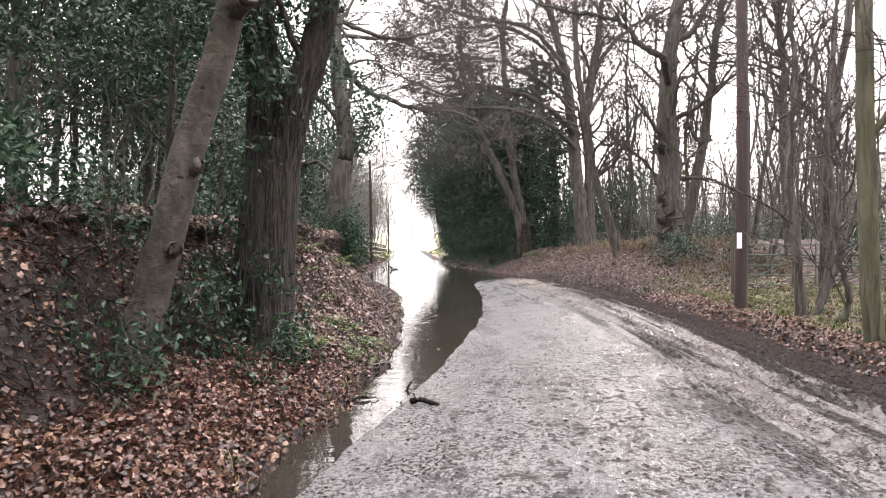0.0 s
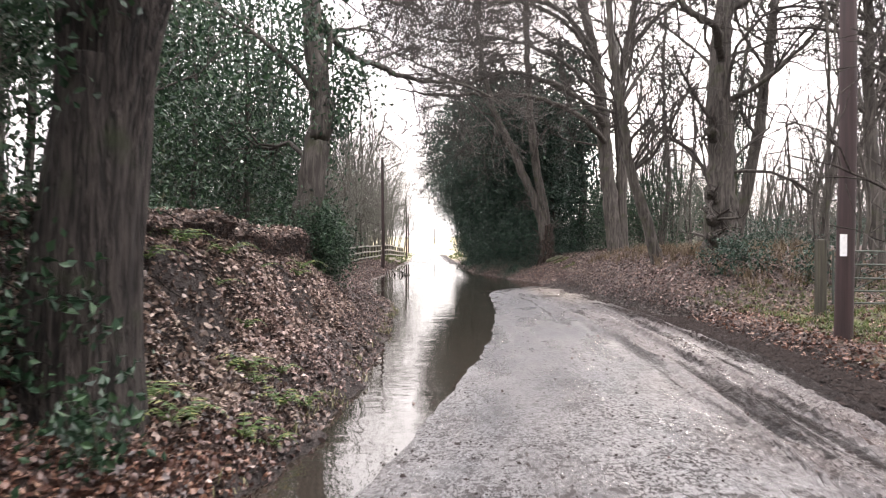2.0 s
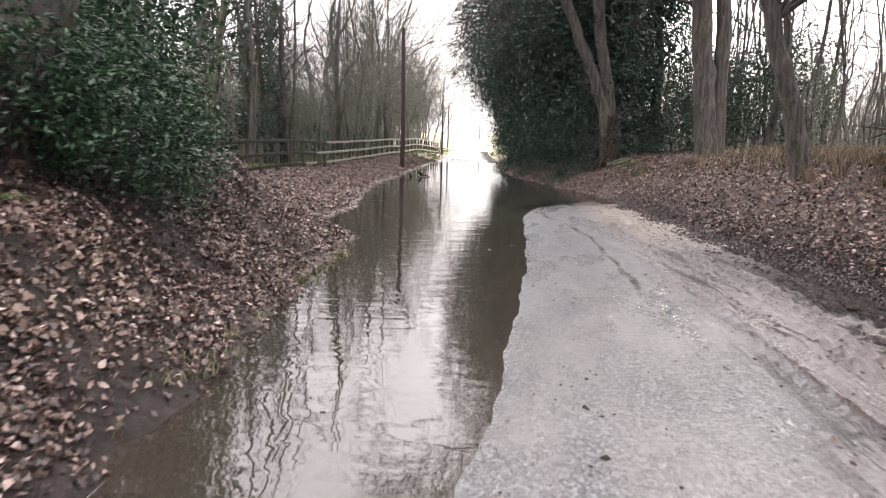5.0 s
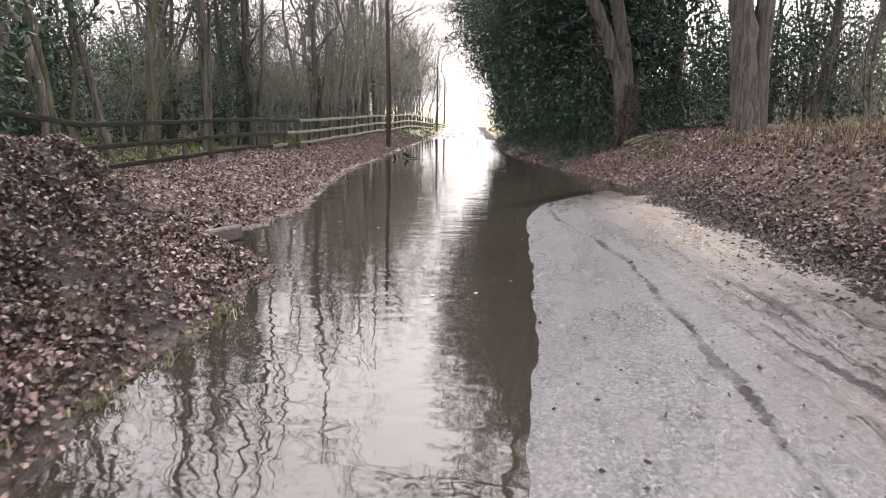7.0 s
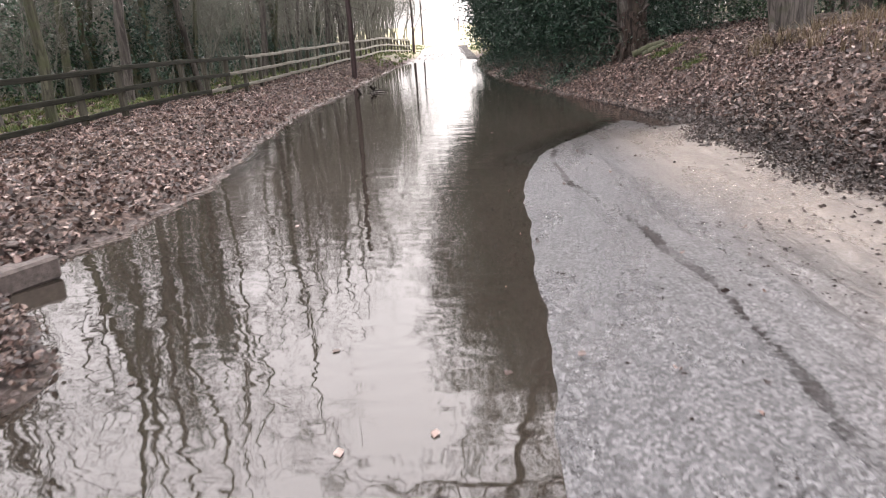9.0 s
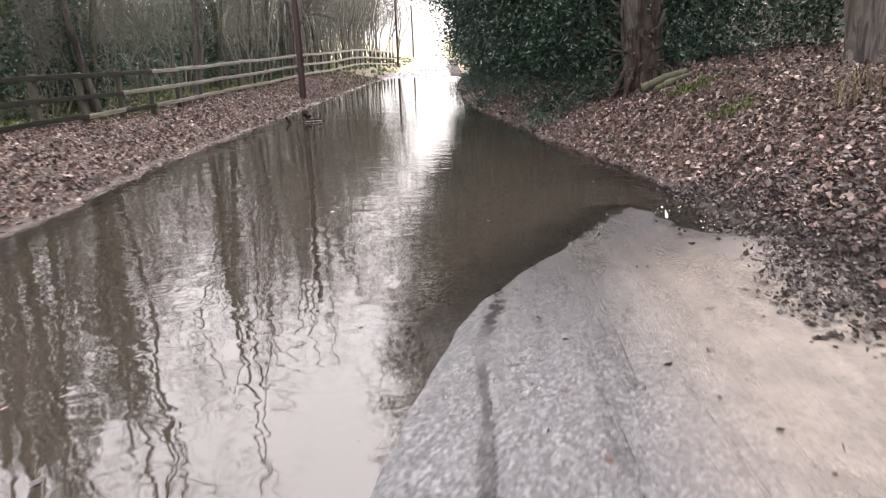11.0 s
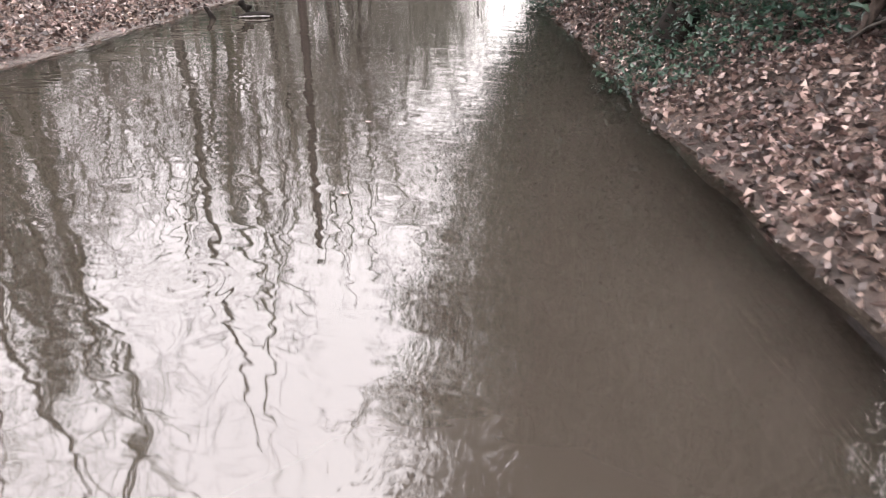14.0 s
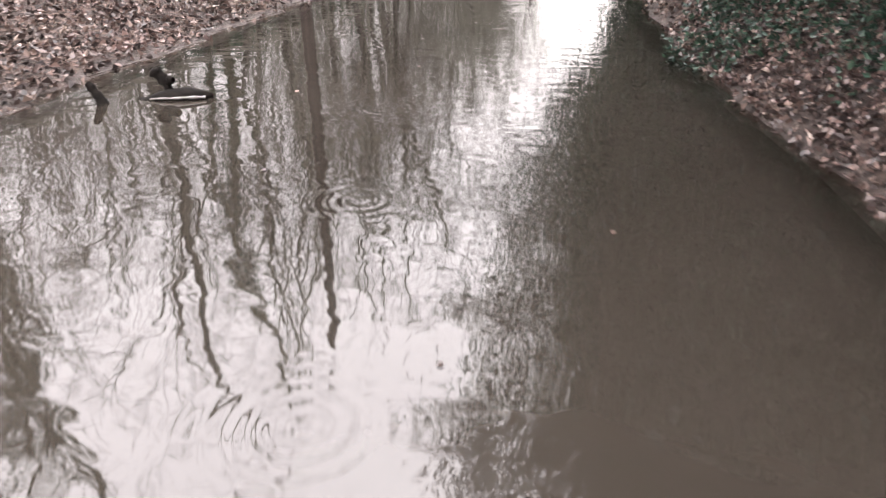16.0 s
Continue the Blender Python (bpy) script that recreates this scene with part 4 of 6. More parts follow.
D = [(6.85, 23.2, 0.9), (6.83, 23.2, 2.4), (6.83, 23.2, 3.72), (6.78, 23.2, 5.47), (6.84, 23.2, 7.22), (7.1, 23.2, 8.97), (7.4, 23.2, 12.5)]
tree("burred_oak", "stout bare oak with a burred trunk on the bank",
     [(D, 0.46, 0.14, 20, 3.0, 3),
      ([(6.8, 23.1, 6.3), (6.33, 22.2, 6.91), (5.76, 22, 7.17), (5.26, 22, 7.76), (4.6, 22, 8.1), (3.61, 22, 8.25), (2.62, 22, 8.54), (1.2, 22, 9.0)], 0.12, 0.025, 24, 2.1, 3),
      ([(7.0, 23.2, 7.6), (7.62, 23.2, 8.09), (7.88, 23.2, 8.6), (8.3, 23, 9.6), (8.5, 23, 11.5)], 0.11, 0.03, 12, 2.0, 2),
      ([(6.8, 23.2, 5.2), (7.6, 22.6, 5.6), (8.6, 22.2, 6.6), (9.4, 22, 7.8)], 0.09, 0.02, 10, 1.8, 2)] + flare(D, 0.48, 1.2, 1.3)
     + [([(6.6, 23.0, z), (6.45, 22.75, z + 0.1), (6.4, 22.65, z + 0.15)], 0.16, 0.1, 3, 0.7, 1) for z in (1.6, 2.1, 2.7, 4.3)], M_GREY, D[0])
E_ = [(8.0, 26, 1.0), (8.61, 26, 4.0), (9.0, 26, 6.36), (9.2, 26, 8.32), (9.5, 26, 9.9), (9.9, 26, 13)]
tree("tall_bare_tree", "tall thin bare woodland tree", [(E_, 0.2, 0.08, 24, 2.8, 3)], M_GREY, E_[0], group="woodland trees")
F_ = [(9.1, 20, 0.3), (8.95, 20, 3.37), (8.88, 20, 4.86), (8.88, 20, 6.35), (8.73, 20, 7.6), (8.4, 20, 11)]
tree("tall_bare_tree", "tall thin bare woodland tree", [(F_, 0.16, 0.06, 30, 2.6, 3)], M_GREY, F_[0], group="woodland trees")
H_ = [(5.12, 9.2, 0.1), (5.05, 9.2, 1.5), (5.02, 9.2, 3.0), (4.98, 9.2, 5.0), (4.9, 9.2, 8.0)]
tree("mossy_tree", "straight mossy green-grey tree trunk by the verge", [(H_, 0.125, 0.09, 0, 1.6, 2), ([(5.03, 9.2, 2.6), (5.4, 9.0, 3.1), (6.0, 8.8, 3.3), (6.8, 8.7, 4.0)], 0.05, 0.015, 7, 1.2, 2)] + flare(H_, 0.13, 0.3), M_ALGAE, H_[0], jitter=0.3)
g0 = (5.75, 12.3, 0.15)
tree("coppiced_tree", "bare many-stemmed tree beside the pole",
     [([g0, (5.7, 12.3, 1.2), (5.62, 12.4, 2.6), (5.7, 12.4, 4.2), (5.5, 12.5, 6.5)], 0.10, 0.03, 7, 1.4, 2),
      ([(5.85, 12.2, 0.1), (6.05, 12.1, 0.9), (6.1, 12.0, 1.8), (6.0, 12, 3.4), (6.2, 12, 5.5)], 0.075, 0.025, 6, 1.2, 2),
      ([(5.9, 12.3, 0.1), (6.3, 12.4, 0.9), (6.7, 12.5, 2.0), (7.0, 12.6, 3.8)], 0.06, 0.02, 6, 1.2, 2),
      ([(5.8, 11.4, 0.15), (5.95, 11.3, 0.6), (5.75, 11.2, 1.5), (5.9, 11.2, 3.2)], 0.07, 0.02, 6, 1.1, 2)], M_GREY, g0)
# twin-stemmed tree at the front of the ivy
A1 = [(3.3, 36.3, 0.7), (3.1, 36.2, 2.61), (2.07, 36.2, 5.2), (1.1, 36.2, 7.22), (0.65, 36.2, 8.7), (0.14, 36.3, 11.7)]
A2 = [(3.5, 36.4, 0.7), (3.26, 36.3, 2.89), (2.8, 36.2, 5.48), (2.53, 36.2, 8.35), (2.4, 36.2, 12.0), (2.7, 36.2, 14.3)]
roots = [([(3.4, 36.3, 1.4), (3.4 + 0.36 * math.cos(a), 36.3 + 0.36 * math.sin(a), 0.95), (3.4 + 0.5 * math.cos(a), 36.3 + 0.5 * math.sin(a), 0.55)], 0.07, 0.03, 2, 0.4, 0) for a in (3.2, 3.9, 4.5, 5.1, 5.8)]
tree("twin_stemmed_tree", "twin-stemmed grey tree on a dark rooty stump beside the ivy", [(A1, 0.22, 0.10, 4, 1.6, 2), (A2, 0.24, 0.10, 4, 1.6, 2), ([(3.45, 36.35, 0.4), (3.4, 36.3, 1.2), (3.3, 36.3, 2.4)], 0.36, 0.3, 12, 0.8, 1)] + roots, M_GREY, A1[0],
     foliage=np.concatenate([clumps((3.3, 36.5, 1.6), (0.8, 0.4, 1.2), 50, 26, 0.2), clumps((3.95, 36.3, 1.2), (0.4, 0.4, 0.6), 24, 22, 0.16)]), foliage_mat=M_IVY, leaf=0.08, foliage_label="dark ivy round the stump", stump_mat=M_STUMP)

# ivy-smothered trees along the water
for n_, (x, y, rx, ry_, h_) in enumerate([(3.6, 38.2, 2.1, 2.0, 9.0), (2.6, 41.0, 2.3, 2.2, 9.8), (1.9, 44.5, 2.5, 2.4, 10.0), (1.2, 48.2, 2.4, 2.5, 9.8), (0.6, 52.0, 2.2, 2.4, 9.0), (0.2, 55.8, 1.9, 2.3, 8.0), (0.1, 59.4, 1.7, 2.2, 7.0), (5.6, 42.0, 2.6, 3.0, 11.0), (4.5, 48.0, 2.6, 3.0, 10.0), (3.2, 45.8, 2.3, 2.6, 9.8), (2.6, 51.5, 2.3, 2.6, 9.4)]):
    z0 = max(height(x, y), 0.3)
    at = (x, y, z0 - 0.2)
    stem = [(x, y, z0 - 0.2), (x + 0.1, y, z0 + 0.35 * h_), (x - 0.6, y + 0.2, z0 + 0.7 * h_), (x - 1.2, y, z0 + 1.05 * h_)]
    fol = np.concatenate([clumps((x - 1.7, y, z0 + 0.66 * h_), (rx * 1.15, ry_, 0.31 * h_), 230, 56, 0.42, 0.5), clumps((x - 0.45, y, z0 + 0.3 * h_), (rx * 0.85, ry_, 0.32 * h_), 170, 56, 0.34, 0.6), clumps((x - 0.1, y, z0 + 0.6), (rx * 0.95, ry_, 0.8), 60, 40, 0.25, 0.6)])
    drop = fol[:, 2] + 0.35 * np.sin(1.7 * fol[:, 1]) < 0.55
    fol = fol[~(drop & (fol[:, 0] < np.interp(fol[:, 1], WET_Y, WET_X) + 0.25))]
    fol = fol[fol[:, 2] > land(fol[:, 0], fol[:, 1])[0] + 0.02]
    fol = fol[fol[:, 2] > 0.1]
    ivy_src = tree("ivy_covered_tree", "tree smothered in dark green ivy beside the flood", [(stem, 0.25, 0.06, 8, 2.4, 2)] + [([(x - 0.6, y + dy_, z0 + f1 * h_), (x - 1.2 - 0.5 * rx, y + 1.4 * dy_, z0 + (f1 + 0.08) * h_), (x - 1.6 - rx, y + 1.7 * dy_, z0 + (f1 + 0.1) * h_), (x - 2.1 - rx, y + 2 * dy_, z0 + (f1 + 0.07) * h_)], 0.04, 0.013, 12, 0.85, 2) for f1, dy_ in ((0.42, -0.5), (0.58, 0.6), (0.72, -0.8), (0.86, 0.4), (0.97, -0.2))], M_GREY, at, foliage=fol, foliage_mat=M_IVY, leaf=0.10, foliage_label="dense dark green ivy", group="ivy-covered trees", inner=clumps((x - 0.6, y, z0 + 0.5 * h_), (rx * 0.65, ry_ * 0.8, 0.46 * h_), 150, 34, 0.4, 0.1), dense=2.6)


def holly(x, y, z, radii, count, per, leaf, name="holly_tree", label="dark green holly with glossy leaves", spread=0.3, stem=True, shell=0.35, mat=None, category="tree", up=0.95, flat=0.0, hollow=None):
    at = (x, y, z)
    c = (x, y, z + radii[2] * up)
    fol = clumps(c, radii, count, per, spread, shell)
    inner = clumps(c, np.array(radii) * 0.72, max(10, count // 3), per, spread, 0.1) if radii[2] > 1.5 else None
    fol = fol[fol[:, 2] > land(fol[:, 0], fol[:, 1])[0] + 0.03]
    if hollow:
        fol = fol[((fol - np.array(hollow[0])) ** 2 / np.array(hollow[1]) ** 2).sum(1) > 1]
    small, was = radii[2] < 0.9, FINE["r"]
    if small:
        FINE["r"] = 0.003
    lines = [([(x, y, z - 0.15), (x + (0.03 if small else 0.1), y, z + radii[2] * (up - 0.15)), (x - 0.1, y + 0.1, z + radii[2] * (up + 0.85))], 0.012 if small else 0.035 + 0.03 * radii[2] / 2, 0.005 if small else 0.015, 4 if small else 10, radii[0] * 0.7 if small else max(radii[0] * 0.9, 0.4), 1)]
    th = tree(name, label, lines, M_MOSSY if small else M_GREY, at, foliage=fol, foliage_mat=mat or M_HOLLY, leaf=leaf, group="holly", category=category, inner=inner, flat=flat)
    FINE["r"] = was
    return th


holly(-4.3, 18.6, 1.2, (2.2, 2.4, 3.2), 155, 50, 0.10)
holly(-4.9, 17.4, 1.6, (1.5, 1.6, 3.0), 90, 40, 0.09)
holly(-5.6, 21.5, 0.9, (2.0, 2.2, 3.0), 120, 44, 0.11)
holly(-4.6, 9.6, 1.6, (1.6, 1.2, 1.25), 70, 40, 0.08, shell=0.2, up=2.05, spread=0.24)
holly(-5.6, 8.2, 1.6, (1.5, 1.2, 1.2), 50, 40, 0.08, shell=0.2, up=2.1, spread=0.26)
holly(-3.6, 7.2, 1.5, (1.3, 0.9, 1.1), 105, 40, 0.07, shell=0.2, up=2.3, spread=0.2)
holly(-6.4, 11.8, 1.7, (1.8, 1.4, 1.5), 70, 38, 0.10, shell=0.2, up=1.9)
holly(-2.9, 8.9, 1.5, (0.9, 0.8, 1.3), 60, 38, 0.075, shell=0.2, up=1.9, spread=0.2)
holly(-4.2, 11.6, 1.6, (1.4, 1.2, 1.5), 60, 38, 0.085, shell=0.2, up=1.9)
holly(-5.4, 11.4, 1.7, (1.7, 1.3, 1.9), 55, 40, 0.085, shell=0.2, up=1.35, spread=0.26)
holly(-7.4, 13.2, 1.7, (1.9, 1.5, 2.4), 45, 40, 0.10, shell=0.2, up=1.25)
holly(-3.9, 10.6, 1.6, (1.0, 0.9, 1.6), 90, 40, 0.08, shell=0.2, up=1.5, spread=0.22)
# two unseen crowns high overhead, added to shade the near bank
holly(-3.6, 4.4, 1.5, (2.2, 2.0, 1.1), 130, 40, 0.09, shell=0.2, up=3.6)
holly(-3.8, 0.4, 1.5, (2.4, 2.4, 1.3), 130, 40, 0.10, shell=0.2, up=2.9)
holly(-6.2, 17.6, 1.6, (1.6, 1.5, 3.0), 110, 40, 0.09)
holly(-4.1, 14.0, 1.65, (1.5, 1.8, 2.5), 100, 44, 0.085, up=1.1)
holly(-3.9, 10.6, 1.5, (1.2, 1.3, 2.6), 75, 44, 0.085, shell=0.3, up=1.1)
holly(-4.2, 3.0, 1.5, (1.8, 1.6, 2.6), 90, 44, 0.10, shell=0.3)
holly(-4.5, -1.0, 1.5, (2.0, 2.0, 3.2), 90, 44, 0.12, shell=0.3)
holly(6.9, 38.0, 1.0, (1.8, 1.6, 1.9), 120, 44, 0.10)
holly(9.0, 37.0, 1.0, (1.8, 1.6, 2.4), 95, 44, 0.11)
HOLLOW = ((-1.88, 15.4, 0.72), (0.72, 0.85, 0.7))
for x, y, w_, h_ in ((-11.5, 28.5, 1.5, 1.6), (-12.5, 33.0, 1.6, 2.2), (-14.5, 30.0, 1.8, 2.6), (-13.0, 38.5, 1.7, 2.2), (-16.5, 35.0, 1.9, 2.6)):
    holly(x, y, height(x, y), (w_, w_, h_), 80, 38, 0.12, spread=0.35)
holly(-2.25, 15.95, 1.1, (0.5, 0.6, 0.48), 90, 44, 0.055, "holly_bush", "dark holly bush overhanging the end of the bank", 0.13, category="bush", shell=0.3, up=1.15, flat=0.4, hollow=HOLLOW)
holly(-2.3, 16.9, 0.55, (0.6, 1.1, 0.8), 170, 44, 0.058, "holly_bush", "dark holly bush overhanging the end of the bank", 0.15, category="bush", shell=0.3, up=1.15, flat=0.4, hollow=HOLLOW)
holly(-2.7, 18.2, 0.5, (0.6, 0.9, 0.75), 90, 40, 0.065, "holly_bush", "low dark holly bush at the end of the bank", 0.16, category="bush", shell=0.4, flat=0.4)
holly(-2.15, 7.6, 0.25, (0.35, 0.4, 0.45), 14, 22, 0.075, "holly_bush", "straggling green seedling among fallen leaves", 0.14, category="bush")
holly(-2.5, 6.0, 0.2, (0.4, 0.35, 0.5), 16, 22, 0.07, "holly_bush", "straggling green seedling among fallen leaves", 0.14, category="bush")
for x, y, w_, h_ in ((-2.75, 6.3, 0.35, 0.4), (-1.95, 6.05, 0.3, 0.3), (-3.1, 6.9, 0.4, 0.55), (-1.75, 7.35, 0.25, 0.4), (-1.95, 8.25, 0.25, 0.75), (-2.9, 5.6, 0.4, 0.35), (-1.2, 7.7, 0.16, 0.2), (-3.05, 5.9, 0.45, 0.45), (-3.35, 6.6, 0.45, 0.5), (-2.65, 5.2, 0.4, 0.4), (-3.6, 6.1, 0.5, 0.5), (-2.45, 6.75, 0.35, 0.4)):
    holly(x, y, height(x, y) + 0.05, (w_, w_, h_), 16, 20, 0.065, "holly_bush", "straggling green seedling among fallen leaves", 0.13, category="bush")
holly(-1.35, 7.0, 0.12, (0.2, 0.2, 0.2), 8, 18, 0.06, "holly_bush", "straggling green seedling among fallen leaves", 0.08, category="bush")
holly(-2.0, 7.9, 0.3, (0.3, 0.2, 0.7), 12, 18, 0.06, "holly_bush", "straggling green seedling among fallen leaves", 0.1, category="bush")
holly(6.3, 20.6, 0.55, (0.9, 0.9, 0.6), 60, 34, 0.08, "ivy_bush", "low mound of dark ivy on the verge", 0.16, mat=M_IVY, category="bush")
holly(7.8, 19.4, 0.5, (0.8, 0.9, 0.6), 40, 30, 0.08, "ivy_bush", "low mound of dark ivy on the verge", 0.16, mat=M_IVY, category="bush")


for _ in range(11):
    x, y = rng.uniform(-25, -15), rng.uniform(20, 62)
    holly(x, y, height(x, y), (2.2, 2.2, rng.uniform(1.6, 3.0)), 80, 34, 0.17, spread=0.4)


# ---------- woodland behind ----------
FINE["r"] = 0.0065
rng = np.random.default_rng(23)
def wood_tree(label, h_, r_, stems=1, spawn=16, level=2, ivy=False, mat=None, twig=None, reach=2.4, kids=3, sway=0.10):
    """A bare woodland tree at the origin."""
    lines = []
    for q in range(stems):
        a = rng.uniform(0, 6.28)
        lean = rng.uniform(0.2 * sway, sway) * h_ if stems > 1 else rng.uniform(0.0, 0.05) * h_
        dx, dy = math.cos(a) * lean, math.sin(a) * lean
        b = 0.12 * stems * 0.5
        lines.append(([(math.cos(a) * b, math.sin(a) * b, -0.3), (math.cos(a) * b + dx * 0.3 + rng.normal() * 0.1, math.sin(a) * b + dy * 0.3 + rng.normal() * 0.12, h_ * 0.2), (dx * 0.5 + rng.normal() * 0.3, dy * 0.5 + rng.normal() * 0.3, h_ * 0.42), (dx * 0.8 + rng.normal() * 0.4, dy * 0.8 + rng.normal() * 0.4, h_ * 0.7), (dx * 1.4, dy * 1.4, h_)], r_ * rng.uniform(0.7, 1.1), 0.02, spawn, reach, level))
    fol = None
    if ivy:
        fol = np.concatenate([clumps((0, 0, h_ * z), (0.30, 0.30, h_ * 0.11), 34, 22, 0.15, 0.2) for z in (0.1, 0.27, 0.44, 0.6)])
    return tree("woodland_tree", label, lines, mat or M_GREY, (0, 0, 0), foliage=fol, foliage_mat=M_IVY, leaf=0.11, crown_mat=twig, group="woodland trees", kids=kids)


kinds = [wood_tree("slender bare woodland tree", 12, 0.10, 1, 11), wood_tree("slender bare woodland tree", 10, 0.07, 1, 10), wood_tree("bare woodland tree of several stems", 9, 0.055, 4, 5),
         wood_tree("bare woodland tree with ivy up its trunk", 13, 0.13, 1, 9, 2, True, M_MOSSY), wood_tree("tall bare woodland tree", 14, 0.16, 1, 14, 2), wood_tree("bare woodland tree with ivy up its trunk", 12, 0.10, 2, 7, 2, True, M_MOSSY, None, 2.0, 3, 0.2),
         wood_tree("bare woodland tree with a mossy green trunk", 14, 0.14, 1, 10, 2, False, M_MOSSY), wood_tree("bare mossy tree of several stems", 12, 0.09, 3, 6, 2, False, M_MOSSY, None, 2.0, 3, 0.2)]
hazel = [wood_tree("grey-brown twiggy hazel thicket", 6.5, 0.035, 6, 9, 2, False, M_THICKET, M_THICKET, 2.1, 3, 0.32), wood_tree("grey-brown twiggy hazel thicket", 8, 0.04, 6, 10, 2, False, M_THICKET, M_THICKET, 2.4, 3, 0.28)]
placed = {}


def plant(src, x, y, s):
    m = Matrix.Translation((x, y, height(x, y))) @ Matrix.Rotation(rng.uniform(0, 6.28), 4, 'Z') @ Matrix.Rotation(rng.normal() * 0.03, 4, 'X')
    if src not in placed:
        placed[src] = True
        src.matrix_basis = m
        src.scale = (s, s, s)
    else:
        ob = copy_thing(src, m)
        ob.scale = (s, s, s)


spots = []
for x0, x1, y0, y1, n_ in ((6.8, 10, 9, 20, 5), (9.5, 20, 8, 45, 24), (8.0, 10, 26, 40, 5), (20, 30, 14, 60, 8), (-13, -9.2, 25, 46, 20), (-22, -13, 18, 60, 18), (-12, -9.5, 46, 80, 10), (-9, -6, 6, 15, 5), (-18, -9, 4, 20, 4), (4, 12, 42, 70, 14)):
    for _ in range(n_):
        for _try in range(12):
            p = (rng.uniform(x0, x1), rng.uniform(y0, y1))
            if all((p[0] - q[0]) ** 2 + (p[1] - q[1]) ** 2 > 0.9 for q in spots):
                break
        left = p[0] < 0
        if left and p[1] > 20 and p[0] < 5.7 - 0.66 * p[1]:
            continue
        spots.append(p)
        w_ = [0.04, 0.08, 0.1, 0.26, 0.04, 0.22, 0.14, 0.12] if left else [0.3, 0.25, 0.25, 0.06, 0.1, 0.04, 0.0, 0.0]
        plant(kinds[rng.choice(8, p=w_)], p[0], p[1], rng.uniform(0.8, 1.25))
for _ in range(30):
    y = rng.uniform(38, 84)
    plant(hazel[rng.integers(2)], -9.6 - abs(rng.normal()) * 1.6 - 0.02 * (y - 40), y, rng.uniform(0.8, 1.1) * np.interp(y, [38, 48, 62], [0.6, 0.75, 1.05]))
for _ in range(12):
    plant(hazel[rng.integers(2)], rng.uniform(8.5, 18), rng.uniform(12, 44), rng.uniform(0.25, 0.45))
for _ in range(16):
    y = rng.uniform(24, 70)
    plant(hazel[rng.integers(2)], rng.uniform(-20, -11), y, rng.uniform(0.35, 0.6))
for x, y, s in ((-9.6, 53, 1.2), (-9.4, 57, 1.15), (-9.6, 62, 1.2), (-9.2, 68, 1.05), (-9.4, 74, 1.1), (-9.7, 79, 1.1), (-9.6, 86, 1.1), (1.6, 63, 1.1), (0.9, 66, 1.1), (0.6, 70, 1.1), (-9.2, 51, 0.7)):
    plant(hazel[1], x, y, s)
for x, y, s in ((-4.3, 8.3, 0.3), (-5.2, 9.4, 0.36), (-3.7, 9.6, 0.34), (-6.2, 10.5, 0.4), (-4.6, 7.0, 0.27), (-7.5, 12, 0.5), (-5.4, 12.5, 0.5), (-9, 14, 0.6)):
    plant(hazel[rng.integers(2)], x, y, s)
# unseen copies behind the start, added only to block light from the back
for x, y, s in ((-6.5, -9, 1.2), (7.5, -10, 1.2), (-5.5, -16, 1.3), (6.5, -18, 1.3), (0.5, -26, 1.4)):
    m = Matrix.Translation((x, y, height(x, y) - 0.2)) @ Matrix.Rotation(rng.uniform(0, 6.28), 4, 'Z') @ Matrix.Scale(s, 4)
    copy_thing(ivy_src, m)
for x, y, s, q in ((-9.3, 36.5, 1.1, 4), (-9.6, 41.5, 1.2, 0), (-9.2, 46.5, 1.1, 4), (-9.9, 50.5, 1.2, 6), (-9.4, 33.2, 1.1, 6), (-9.3, 56, 1.2, 0), (-10.4, 38.8, 1.2, 3), (-9.6, 61, 1.1, 4), (-9.8, 52.5, 1.0, 0), (-9.5, 58.5, 1.0, 1), (-10.0, 64, 1.1, 0), (-9.9, 70, 1.1, 1), (-10.4, 48.5, 1.1, 1), (-10.8, 55, 1.1, 2), (-10.9, 62, 1.2, 2)):
    plant(kinds[q], x, y, s)
# bare trees whose limbs meet over the lane
# the first two stand unseen behind the start, added to block sky light
for x, y, s, lab in ((-4.6, -3.0, 1, "grey bare tree leaning over the lane"), (6.2, -1.5, -1, "grey bare tree leaning over the lane"), (-11.0, 62, 1, "grey bare tree leaning over the lane")):
    z = height(x, y) - 0.2
    tree("overhanging_tree", lab, [([(x, y, z), (x + 0.5 * s, y, z + 3.5), (x + 1.4 * s, y - 0.5, z + 6.5), (x + 2.6 * s, y - 0.6, z + 9.5), (x + 3.4 * s, y - 1, z + 12)], 0.17, 0.04, 26, 3.0, 2),
         ([(x + 0.6 * s, y, z + 4), (x + 2.0 * s, y - 0.6, z + 6.2), (x + 3.6 * s, y - 1.0, z + 7.4), (x + 5.0 * s, y - 1.4, z + 8.0)], 0.08, 0.02, 20, 2.4, 3)], M_THICKET, (x, y, z), crown_mat=M_THICKET, group="overhanging trees")
# ivy and bramble undergrowth
for _ in range(30):
    x, y = rng.uniform(-22, -10.5), rng.uniform(22, 66)
    holly(x, y, height(x, y), (rng.uniform(1.0, 2.0), rng.uniform(1.0, 2.0), rng.uniform(0.4, 1.0)), 40, 26, 0.13, "undergrowth_bush", "low green undergrowth beneath the trees", 0.3, mat=M_IVY, category="bush")
